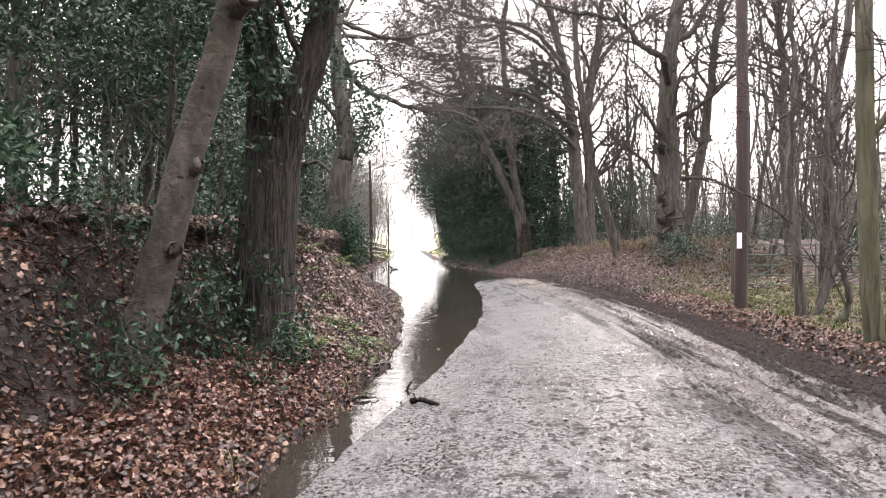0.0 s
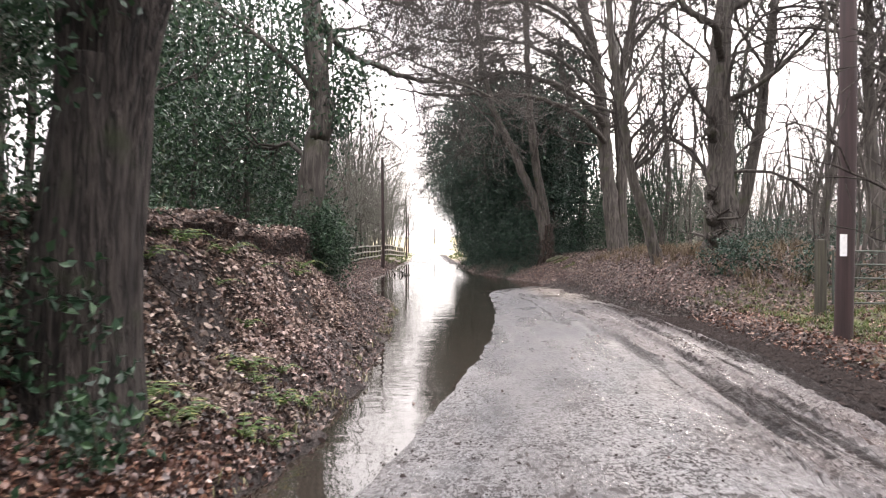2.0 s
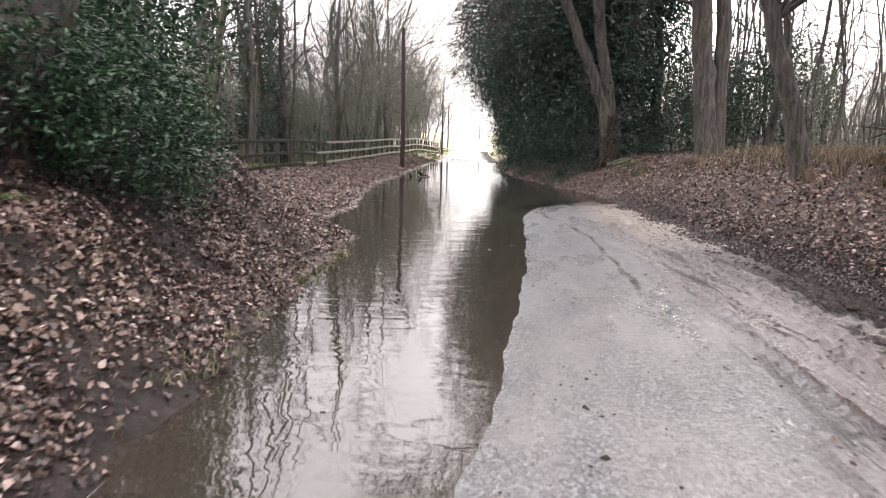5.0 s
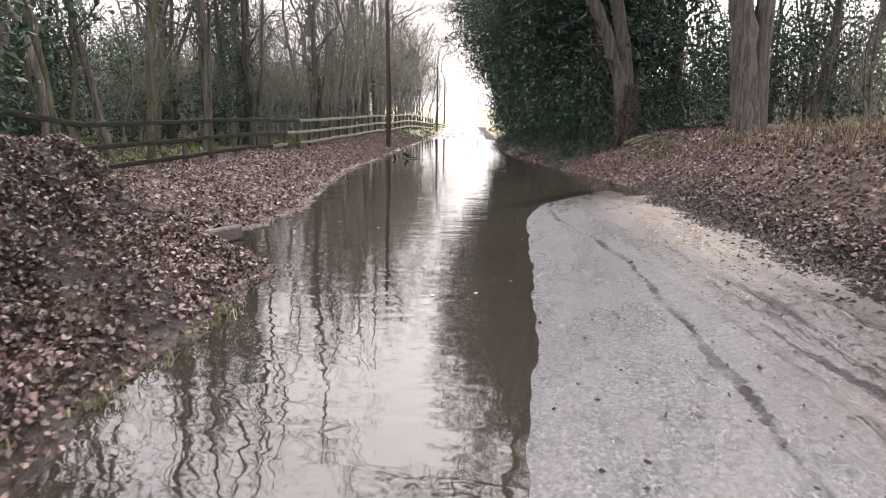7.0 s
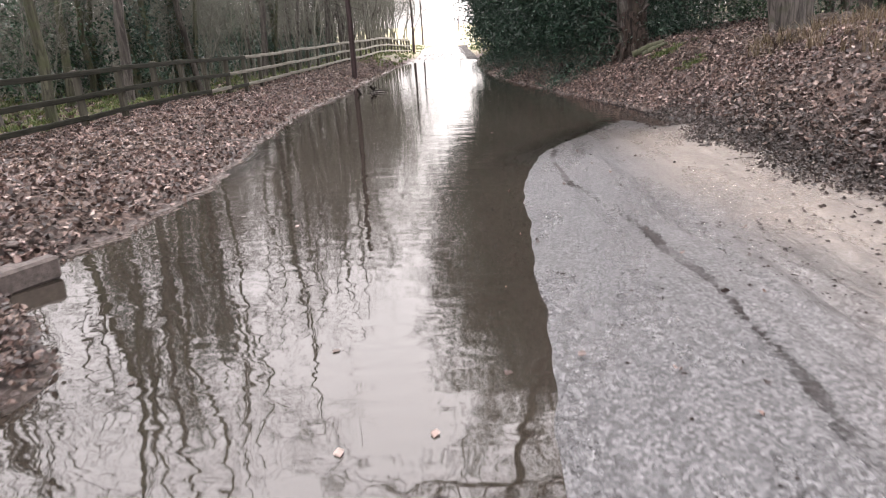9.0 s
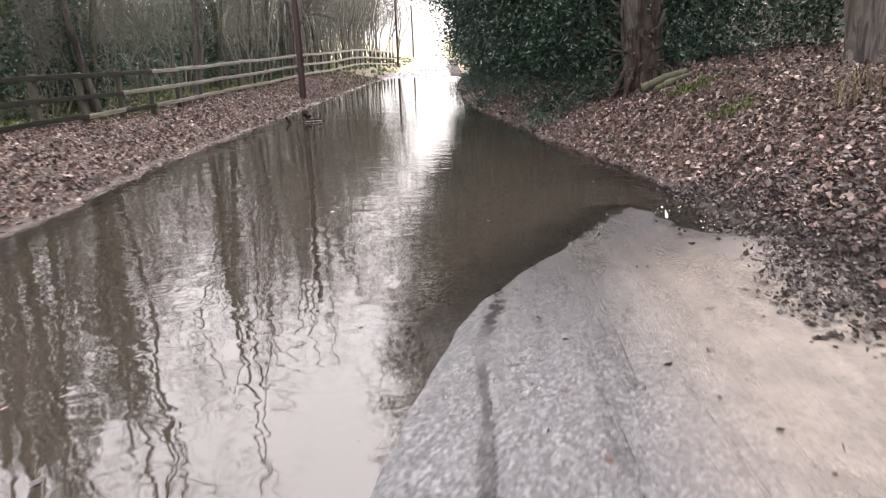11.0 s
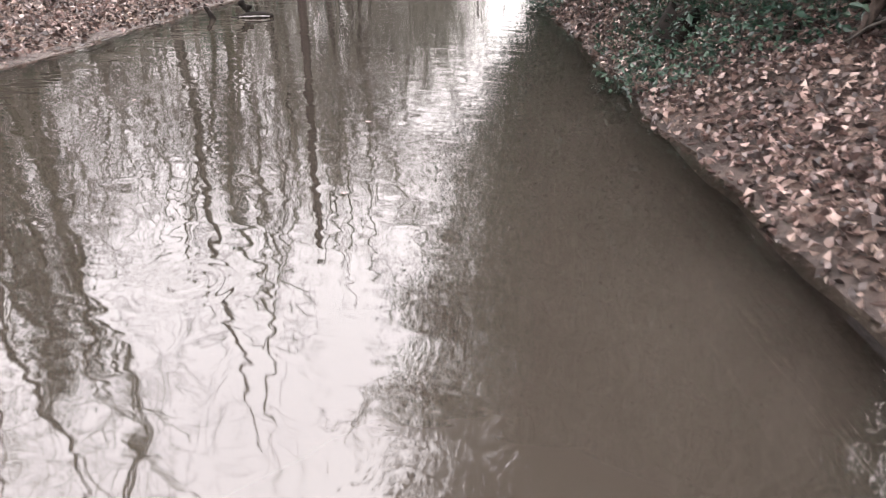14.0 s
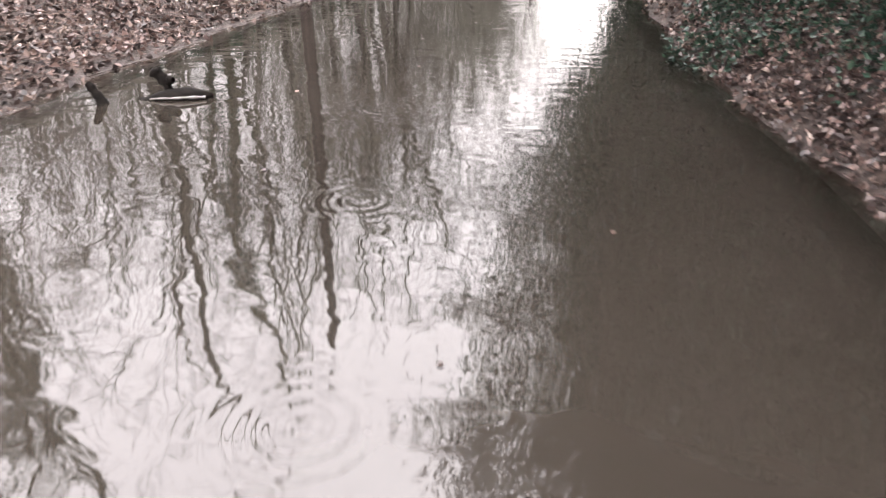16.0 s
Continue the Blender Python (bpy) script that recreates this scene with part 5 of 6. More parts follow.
for _ in range(8):
    x, y = rng.uniform(9.5, 18), rng.uniform(14, 40)
    holly(x, y, height(x, y), (rng.uniform(0.8, 1.6), rng.uniform(0.8, 1.6), rng.uniform(0.4, 0.8)), 32, 24, 0.12, "undergrowth_bush", "low green undergrowth beneath the trees", 0.3, mat=M_IVY, category="bush")

def far_wood(name, label, n_, xr, yr, hr, mat, side=18):
    """A depth of thin bare stems with side twigs, too many to count."""
    a = Acc()
    for _ in range(n_):
        x, y = rng.uniform(*xr), rng.uniform(*yr)
        if x < 0 and y > 3 and x < 5.7 - 0.66 * y:
            continue                               # open field
        z, h_ = height(x, y), rng.uniform(*hr)
        p = np.array([x, y, z - 0.2])
        sway = rng.normal(size=(5, 3)) * [0.35, 0.35, 0] + rng.normal(size=3) * [0.2, 0.2, 0]
        q = p + np.cumsum(sway * h_ / 8, axis=0) + np.outer(np.linspace(0, 1, 5), [0, 0, h_])
        r_ = rng.uniform(0.03, 0.12)
        a.thin.setdefault(5, []).append((q, np.linspace(r_, 0.012, 5)))
        for _k in range(side):
            i = rng.integers(0, 4)
            s = q[i] + (q[i + 1] - q[i]) * rng.uniform()
            d = rng.normal(size=3) * [1, 1, 0.4] + [0, 0, 0.7]
            L = rng.uniform(0.7, 2.8)
            e = s + d / np.linalg.norm(d) * L
            a.thin.setdefault(3, []).append((np.array([s, (s + e) / 2 + rng.normal(size=3) * 0.12, e]), np.array([0.02, 0.015, 0.009])))
    return tagged(new(name, a.mesh(name, mat)), label, "woodland", kind="stuff")


far_wood("far_wood", "deep bare woodland beyond the fence", 480, (-44, -15), (24, 95), (3.5, 7), M_THICKET)
far_wood("thorn_brake", "grey-brown thorn brake beyond the fence", 1000, (-42, -16), (24, 95), (1.6, 4.5), M_THICKET, 22)
far_wood("far_wood", "deep bare woodland beyond the bank", 170, (20, 42), (4, 80), (5, 11), M_GREY, 12)
far_wood("far_wood", "deep bare woodland behind the oaks", 150, (13, 40), (28, 75), (6, 11), M_GREY, 14)
far_wood("far_wood", "deep bare woodland beyond the ivy", 260, (6, 40), (56, 100), (5, 10), M_THICKET)
far_wood("thorn_brake", "grey-brown thorn brake beyond the bank", 280, (7, 40), (50, 98), (1.6, 5), M_THICKET, 20)
# unseen stems behind the start, added to hold back sky light from there
far_wood("far_wood", "bare woodland over the lane behind", 300, (-16, -4.5), (-26, 2), (7, 13), M_GREY)
far_wood("far_wood", "bare woodland over the lane behind", 260, (5.6, 18), (-26, 4), (7, 13), M_GREY)

# ---------- built things ----------
fence = empty("fence", (-7.8, 50, 0.3), "weathered three-rail timber fence along the leafy verge", "fence")
FY = [25.0, 27.4] + [31.7 + 1.58 * i for i in range(32)]


def fence_x(y):
    return float(np.interp(y, [24, 30, 45, 82], [-7.35, -7.5, -8.15, -8.7]))


def fence_z(y):
    q = y + np.linspace(-3.5, 3.5, 9)
    return float(np.mean(land(np.interp(q, [24, 30, 45, 82], [-7.35, -7.5, -8.15, -8.7]), q)[0]))


post_me = Acc()
box_mesh(post_me, (0, 0, 0.38), (0.11, 0.13, 1.38), 0, 0.012)
post_me = post_me.mesh("post", M_POST, False)
for y in FY:
    p = part("post", post_me, fence)
    p.location = (fence_x(y) - fence.location.x, y - 50, fence_z(y) - 0.3)
    p.rotation_euler = (rng.normal() * 0.015, rng.normal() * 0.015, rng.normal() * 0.05)
for a, b in zip(FY[:-1], FY[1:]):
    for h_ in (1.0, 0.57, 0.17):
        p0 = np.array([fence_x(a) + 0.07, a, fence_z(a) + h_ + rng.normal() * 0.008])
        p1 = np.array([fence_x(b) + 0.07, b, fence_z(b) + h_ + rng.normal() * 0.008])
        L = np.linalg.norm(p1 - p0)
        nearer = a + rng.uniform(-2, 2) < 39
        r_ = Acc()
        box_mesh(r_, (0, 0, 0), (0.045, L + 0.02, 0.10), 0, 0.01)
        ob = part("rail", r_.mesh("rail", M_DIMRAIL if nearer else M_TIMBER, False), fence, "dark algae-stained rail" if nearer else "")
        dv = Vector(p1 - p0)
        ob.location = Vector((p0 + p1) / 2) - fence.location
        ob.rotation_euler = dv.to_track_quat('Y', 'Z').to_euler()


def pole(x, y, h_, r_, label, lean=0.0, plate=False):
    z = height(x, y)
    th = empty("utility_pole", (x, y, z), label, "utility pole", "utility poles")
    a = Acc()
    tube(a, [(0, 0, -0.3), (0.004 * h_ + lean * 0.3, 0, h_ * 0.3), (lean * 0.7, 0, h_ * 0.7), (lean, 0, h_)], [r_ * 1.08, r_, r_ * 0.9, r_ * 0.8], 14)
    shaft = part("shaft", a.mesh("shaft", M_POLE), th)
    c = Acc()
    tube(c, [(lean, 0, h_ - 0.01), (lean, 0, h_ + 0.03), (lean, 0, h_ + 0.07)], [r_ * 0.9, r_ * 0.85, 0.02], 14)
    part("cap", c.mesh("cap", M_GALV), th)
    if plate:
        a = Acc()
        box_mesh(a, (-0.055, -r_ * 0.98 - 0.012, 1.21), (0.10, 0.012, 0.28), 0.25, 0.003)
        pl = part("plate", a.mesh("plate", M_PLATE, False), th, "small white plate")
        for zz in (1.11, 1.31):
            a = Acc()
            tube(a, [(-0.055, -r_ * 0.98 - 0.016, zz), (-0.055, -r_ * 0.98 - 0.024, zz)], [0.007, 0.006], 6)
            part("nail", a.mesh("nail", M_GALV), pl)
    return th


pole(5.36, 13.75, 9.0, 0.105, "dark creosoted pole with a white plate by the verge", 0.05, True)
pole(-5.6, 46.2, 6.6, 0.10, "dark timber utility pole beside the flooded lane", -0.05)
pole(-8.2, 80, 5.6, 0.09, "distant timber utility pole by the fence", 0.0)
pole(-11.7, 112, 6.0, 0.10, "distant timber utility pole by the fence", 0.0)
pole(-19.4, 260, 5.5, 0.12, "far timber utility pole in the field", 0.0)
pole(-12.0, 280, 5.5, 0.12, "far timber utility pole in the field", 0.0)

gate = empty("field_gate", (6.5, 16.45, height(7, 16.45)), "grey tubular metal field gate beyond the grass", "gate")
for x in (0.0, 1.5, 3.0):
    a = Acc()
    tube(a, [(x, 0, 0.12), (x, 0, 1.02)], [0.02, 0.02], 8)
    part("upright", a.mesh("upright", M_GALV), gate)
for z in (0.14, 0.34, 0.55, 0.78, 1.0):
    a = Acc()
    tube(a, [(0, 0, z), (1.5, 0, z - 0.01), (3.0, 0, z)], [0.016] * 3, 8)
    part("bar", a.mesh("bar", M_GALV), gate)
a = Acc()
tube(a, [(0.02, 0.03, 0.16), (1.5, 0.03, 0.98)], [0.012] * 2, 6)
part("brace", a.mesh("brace", M_GALV), gate)
for x in (6.3, 9.75):
    a = Acc()
    box_mesh(a, (0, 0, 0.5), (0.15, 0.15, 1.5), 0, 0.015)
    ob = tagged(new("gate_post", a.mesh("gate_post", M_POST, False)), "square weathered wooden gate post", "gate post", "gate posts")
    ob.location = (x, 16.45, height(x, 16.45))

a = Acc()
box_mesh(a, (0, 0, 0), (1.0, 0.13, 0.17), 0, 0.02)
ob = tagged(new("kerb_stone", a.mesh("kerb_stone", M_CONC, False)), "worn straight kerb stone at the water's edge", "kerb")
ob.location, ob.rotation_euler = (-2.83, 22.93, 0.075), (0.03, -0.03, 1.135)
for x, y, s in ((-3.02, 23.35, 0.15), (-3.3, 23.8, 0.09), (-3.2, 23.1, 0.1)):
    a = Acc()
    box_mesh(a, (0, 0, 0), (s * 1.6, s, s * 0.6), rng.uniform(0, 3), 0.02)
    ob = tagged(new("stone", a.mesh("stone", M_CONC, False)), "loose broken stone beside the kerb", "stone", "loose stones")
    ob.location = (x, y, height(x, y) + s * 0.2)


def log(name, label, pts, r0, r1, twigs_=0, mat=None):
    th = Acc()
    c = np.array(pts[0], float)
    q = smooth_line([np.array(p) - c for p in pts], 14)
    tube(th, q, np.linspace(r0, r1, 14) * (1 + 0.12 * rng.normal(size=14)), 9, 0.06)
    tube(th, [q[0], q[0] - (q[1] - q[0]) * 0.2], [r0, r0 * 0.6], 9)
    for _ in range(twigs_):
        i = rng.integers(3, 12)
        twigs(th, q[i], rng.normal(size=3) * [1, 1, 0.4] + [0, 0, 0.4], r0 * rng.uniform(2.5, 5.5), r1 * 0.5, 1, 0, 2)
    ob = tagged(new(name, th.mesh(name, mat or M_WETWOOD)), label, "log" if r0 > 0.04 else "stick")
    ob.location = c
    return ob


sunk = empty("sunken_log", (-3.55, 40.07, 0.0), "dark wet log with pale stripped edge half sunk in flood water", "log")
t_ = np.linspace(-1, 1, 15)
a = Acc()
ring_a = np.linspace(0, 2 * np.pi, 11)[:-1]
half = 0.085 * (1 - 0.92 * np.abs(t_) ** 3.0) * (1 + 0.12 * np.sin(5 * t_ + 1))
rise_ = 0.08 * (1 - 0.9 * np.abs(t_ - 0.25) ** 2.0).clip(0.1)
v = np.array([[0.27 * t + 0.012 * math.sin(3 * q), 0.085 * t + h1 * math.cos(q), h2 * math.sin(q) * (1.0 if math.sin(q) > 0 else 1.4) + 0.004 * math.sin(7 * t + 4 * q)] for t, h1, h2 in zip(t_, half, rise_) for q in ring_a])
a.add(v, np.array([[i * 10 + j, i * 10 + (j + 1) % 10, (i + 1) * 10 + (j + 1) % 10, (i + 1) * 10 + j] for i in range(14) for j in range(10)]))
for end in (0, 14):
    a.add(v[end * 10:end * 10 + 10], np.arange(10)[None])
part("log", a.mesh("log", M_WETWOOD), sunk)
a = Acc()
tube(a, smooth_line([(-0.14, -0.115, 0.012), (-0.06, -0.105, 0.02), (0.05, -0.085, 0.024), (0.15, -0.04, 0.026), (0.245, 0.03, 0.018)], 16), 0.0095 * (1 + 0.4 * np.sin(np.arange(16) * 1.7)) * np.linspace(0.6, 1.1, 16), 7, 0.08)
part("bark_edge", a.mesh("bark_edge", M_PALEEDGE), sunk, "pale stripped wood along the waterline")
a = Acc()
tube(a, smooth_line([(-0.06, 0.04, 0.0), (-0.1, 0.05, 0.09), (-0.15, 0.05, 0.15), (-0.19, 0.04, 0.2)], 10), [0.03, 0.032, 0.03, 0.034, 0.045, 0.05, 0.04, 0.05, 0.055, 0.03], 8, 0.1)
part("stub", a.mesh("stub", M_WETWOOD), sunk, "knotted dark branch stub")
a = Acc()
tube(a, smooth_line([(-0.1, 0.05, 0.08), (-0.06, 0.05, 0.12), (-0.02, 0.04, 0.13)], 6), [0.025, 0.03, 0.034, 0.036, 0.03, 0.02], 7, 0.1)
part("stub", a.mesh("stub", M_WETWOOD), sunk)
log("sunken_branch", "dark wet broken stake leaning out of flood water", [(-3.96, 39.8, -0.08), (-4.0, 39.8, 0.02), (-4.05, 39.8, 0.1), (-4.08, 39.79, 0.15)], 0.045, 0.022, 0)
log("fallen_stick", "short dark wet stick lying on the lane", [(-0.02, 7.45, 0.03), (0.08, 7.43, 0.045), (0.17, 7.38, 0.03), (0.24, 7.33, 0.02)], 0.026, 0.02, 2)
log("fallen_stick", "short dark wet stick lying on the lane", [(-0.1, 8.05, 0.0), (-0.09, 8.07, 0.04), (-0.06, 8.1, 0.07)], 0.016, 0.01, 0)
log("fallen_stick", "short dark wet stick lying on the lane", [(-0.6, 7.5, 0.01), (-0.5, 7.6, 0.03), (-0.42, 7.62, 0.02)], 0.02, 0.012, 2)
log("mossy_log", "mossy fallen log on the leafy bank", [(3.3, 35.7, height(3.3, 35.7) + 0.06), (3.6, 35.65, height(3.6, 35.65) + 0.08), (3.95, 35.6, height(3.95, 35.6) + 0.06)], 0.08, 0.06, 0, M_MOSSY)
log("mossy_log", "mossy fallen log on the leafy bank", [(3.45, 35.35, height(3.45, 35.35) + 0.05), (3.7, 35.3, height(3.7, 35.3) + 0.06), (3.95, 35.2, height(3.95, 35.2) + 0.05)], 0.065, 0.05, 0, M_MOSSY)
log("mossy_log", "mossy fallen log on the leafy bank", [(6.0, 29.4, height(6, 29.4) + 0.05), (6.8, 29.6, height(6.8, 29.6) + 0.05), (7.7, 29.5, height(7.7, 29.5) + 0.06)], 0.07, 0.05, 2, M_MOSSY)


# rotten stump in the ivy
a = Acc()
ang = np.linspace(0, 6.28, 15)[:-1]
prof = [(0.26, -0.1), (0.22, 0.05), (0.19, 0.14), (0.17, 0.22), (0.11, 0.2), (0.08, 0.1)]
lump = rng.uniform(0.75, 1.2, 14)
v = np.array([[r_ * lump[i] * math.cos(q), 0.8 * r_ * lump[i] * math.sin(q), z_ + (0.05 * math.sin(3 * q) if z_ > 0.15 else 0.0)] for r_, z_ in prof for i, q in enumerate(ang)])
f_ = np.array([[j * 14 + i, j * 14 + (i + 1) % 14, (j + 1) * 14 + (i + 1) % 14, (j + 1) * 14 + i] for j in range(5) for i in range(14)])
a.add(v, f_)
ob = tagged(new("tree_stump", a.mesh("tree_stump", M_WETWOOD)), "black rotten tree stump among ground ivy", "tree stump")
ob.location, ob.rotation_euler = (1.9, 38.1, height(1.9, 38.1)), (0.0, 0.25, 0.6)


# ---------- plants and litter ----------
def frond(acc, base, a, length, up):
    """One arching fern frond with leaflets."""
    n = 9
    t = np.linspace(0, 1, n)
    d = np.array([math.cos(a), math.sin(a), 0])
    p = base + np.outer(t * length, d) + np.outer(up * length * (t - 0.9 * t * t) * 1.6, [0, 0, 1])
    side = np.array([-d[1], d[0], 0])
    tube(acc, p, np.linspace(0.006, 0.002, n), 3)
    for i in range(1, n):
        w = length * 0.24 * math.sin(math.pi * (0.12 + 0.85 * t[i]))
        for s in (-1, 1):
            tip = p[i] + side * s * w + d * w * 0.4 - np.array([0, 0, 0.15 * w])
            b0, b1 = p[i - 1] * 0.45 + p[i] * 0.55, p[i] * 1.0 + d * length * 0.03
            acc.add([b0, tip, b1], [[0, 1, 2]])


def fern(x, y, n_, size, label):
    z = height(x, y)
    th = empty("fern", (x, y, z), label, "fern", "ferns")
    for q in range(n_):
        a = Acc()
        frond(a, np.array([0, 0, 0.0]), q * 6.28 / n_ + rng.uniform(-0.3, 0.3), size * rng.uniform(0.85, 1.4), rng.uniform(0.5, 1.1))
        part("frond", a.mesh("frond", M_FERN, False), th)


for x, y, n_, s in ((-1.78, 13.7, 9, 0.34), (-1.7, 13.3, 7, 0.26), (-1.95, 15.35, 6, 0.16), (-1.95, 10.4, 8, 0.3), (-1.85, 11.2, 8, 0.28), (-2.0, 9.9, 7, 0.28), (-1.75, 11.9, 6, 0.22), (-1.2, 10.0, 7, 0.24), (-1.5, 10.8, 6, 0.22), (-1.0, 10.3, 6, 0.2), (-1.45, 8.79, 8, 0.26), (-1.46, 8.74, 6, 0.20), (-1.12, 8.66, 7, 0.24), (-0.78, 9.59, 8, 0.24), (-1.35, 9.94, 7, 0.22), (-1.06, 9.79, 6, 0.20), (-0.82, 8.85, 7, 0.22), (-0.67, 8.96, 6, 0.18), (-1.70, 10.57, 6, 0.20), (-0.71, 10.01, 6, 0.18), (-1.19, 8.58, 6, 0.20)):
    fern(x, y, n_, s, "bright green fern growing on the leafy bank")


def tufts(name, label, pts, blade, per, mat, width=0.008):
    """Grass blades as one mesh."""
    a = Acc()
    for x, y in pts:
        z = height(x, y)
        n = per
        b = np.array([x, y, z]) + np.c_[rng.normal(size=(n, 2)) * 0.05, np.zeros(n)]
        ang = rng.uniform(0, 6.28, n)
        d = np.c_[np.cos(ang), np.sin(ang), np.zeros(n)]
        s = np.c_[-np.sin(ang), np.cos(ang), np.zeros(n)] * width
        h_ = blade * rng.uniform(0.5, 1.2, n)[:, None]
        mid = b + d * h_ * 0.25 + np.array([0, 0, 1]) * h_ * 0.6
        tip = b + d * h_ * 0.75 + np.array([0, 0, 1]) * h_ * 0.9
        v = np.stack([b - s, b + s, mid + s * 0.7, mid - s * 0.7, tip], 1).reshape(-1, 3)
        k0 = np.arange(n)[:, None] * 5
        a.add(v, np.concatenate([k0 + [0, 1, 2], k0 + [0, 2, 3], k0 + [3, 2, 4]]))
    return tagged(new(name, a.mesh(name, mat, False)), label, "grass", kind="stuff")


AT = {}


def gentle():
    """Where the last places drawn do not lie on a steep face."""
    p = AT["p"]
    s = (land(p[:, 0] - 0.06, p[:, 1])[0] - land(p[:, 0] + 0.06, p[:, 1])[0]) / 0.12
    return rng.uniform(size=len(p)) > 0.35 * sstep(1.2, 2.0, s)


def patchy(bare):
    """Leaves lie in drifts, with bare soil between."""
    p = AT["p"]
    return rng.uniform(size=len(p)) > bare * sstep(0.05, 0.35, smooth_rand(p[:, 0], p[:, 1], 2.6, 61) + 0.5 * smooth_rand(p[:, 0], p[:, 1], 6.5, 62))


def area(n_, xr, yr, rule):
    """Random places in a rectangle where rule(d, e, y) holds."""
    p = np.c_[rng.uniform(*xr, n_), rng.uniform(*yr, n_)]
    z, d, e = land(p[:, 0], p[:, 1])
    AT["p"] = p
    keep = rule(d, e, p[:, 1])
    return p[keep], z[keep]


p, _ = area(4200, (4.8, 9), (9.5, 19.5), lambda d, e, y: e > 0.75)
tufts("verge_grass", "short green grass on the verge", p[:650], 0.09, 14, M_GRASS, 0.006)
p, _ = area(2500, (4.2, 9), (19, 32), lambda d, e, y: e > 1.7)
tufts("dead_grass", "pale dead grass and stalks on the bank", p[:480], 0.34, 12, M_DRYGRASS, 0.006)
tufts("bank_moss", "green moss and seedlings on the leafy bank", np.c_[np.r_[rng.normal(3.85, 0.2, 60), rng.normal(4.05, 0.12, 30)], np.r_[rng.normal(34.7, 0.15, 60), rng.normal(33.1, 0.12, 30)]], 0.06, 14, M_GRASS, 0.01)
p, _ = area(2400, (-16, -8.4), (22, 60), lambda d, e, y: d > 3)
tufts("wood_grass", "thin green grass under the trees", p, 0.16, 14, M_GRASS, 0.012)
p, _ = area(700, (-1.6, -0.5), (3, 23), lambda d, e, y: (d > 0.04) & (d < 0.22))
tufts("edge_grass", "sparse pale grass at the water's edge", np.r_[p[:60], np.c_[rng.normal(-1.33, 0.05, 7), rng.normal(20.1, 0.12, 7)], np.c_[rng.normal(-1.3, 0.07, 10), rng.normal(18.8, 0.25, 10)]], 0.075, 10, M_EDGEGRASS, 0.005)
p, _ = area(3000, (-12, 2), (56, 100), lambda d, e, y: (np.maximum(d, e) > 0.3))
tufts("far_grass", "rough grass beside the far lane", p[:900], 0.2, 10, M_GRASS, 0.02)


def litter(name, label, n_, xr, yr, rule, size, thick=0.03, far=False, mat=M_LITTER):
    p, z = area(n_, xr, yr, rule)
    a = Acc()
    if far:
        leaves(a, np.c_[p, z + rng.uniform(0.003, thick, len(p))], size, 0.3, 0.45, 0.6, 0.5)
    else:
        curled(a, np.c_[p, z + rng.uniform(0.003, thick, len(p))], size)
    return tagged(new(name, a.mesh(name, mat, False)), label, "leaf litter", kind="stuff")


fade = lambda d, lo: rng.uniform(size=d.shape) < sstep(lo - 0.12, lo + 0.25, d)
litter("leaf_litter", "russet fallen leaves carpeting the bank", 52000, (-3.4, -0.5), (2.2, 9.5), lambda d, e, y: fade(d, 0.03) & (rng.uniform(size=d.shape) < 0.5 + 0.5 * sstep(1.6, 1.0, d)) & (d < 2.3) & (rng.uniform(size=d.shape) < sstep(9.5, 7.5, y)), 0.05, mat=M_RUSSET)
litter("leaf_litter", "brown fallen leaves on the steep bank", 74000, (-5, -0.4), (7.5, 24), lambda d, e, y: fade(d, 0.05) & gentle() & patchy(0.7) & (rng.uniform(size=d.shape) < 0.95), 0.05)
litter("leaf_litter", "brown fallen leaves on the steep bank", 46000, (-3.6, -0.5), (8.5, 23), lambda d, e, y: fade(d, 0.03) & patchy(0.7), 0.046)
litter("leaf_litter", "pale fallen leaves caught on the upper bank", 26000, (-2.6, -1.0), (8.2, 16), lambda d, e, y: (d > 0.55) & (d < 1.6) & patchy(0.75), 0.058, mat=M_LITLEAF)
litter("leaf_litter", "brown fallen leaves on the verge below the fence", 70000, (-8.6, -2.6), (22.5, 62), lambda d, e, y: fade(d, 0.08) & (d < 5.5), 0.07, far=True)
litter("leaf_litter", "russet fallen leaves on the wooded bank", 84000, (-2.0, 8.5), (17, 50), lambda d, e, y: np.where(y > 30, rng.uniform(size=e.shape) < sstep(0.12, 0.42, e + 0.14 * sstep(31, 32.5, y)), fade(e, 0.12)) & (e < 5.5), 0.068)
litter("leaf_litter", "russet fallen leaves on the wooded bank", 60000, (-0.5, 6), (29, 44), lambda d, e, y: (rng.uniform(size=e.shape) < sstep(0.1, 0.35, e + 0.14 * sstep(31, 32.5, y))) & (e < 3.2), 0.058, 0.02, True)
litter("leaf_litter", "russet fallen leaves along the verge", 30000, (4.2, 8.5), (3, 18), lambda d, e, y: fade(e, 0.05) & (rng.uniform(size=d.shape) < np.where(e < 1.0, 0.95, 0.35)), 0.055, mat=M_RUSSET)
litter("leaf_litter", "brown fallen leaves under the trees", 16000, (-20, -8.4), (20, 60), lambda d, e, y: d > 0, 0.13, far=True)
litter("road_leaves", "scattered dark leaves trodden into the lane", 260, (-0.5, 4.6), (3, 31), lambda d, e, y: (d < -0.2) & (e < -0.05), 0.045, 0.008)
# ivy over the ground below the smothered trees
p, z = area(100000, (-2, 7), (36.5, 56), lambda d, e, y: (e > 0.38 + 0.4 * np.sin(1.3 * y) + 0.3 * np.sin(3.7 * y)) & (e < 4))
p = p[:60000]
z = z[:60000]
a = Acc()
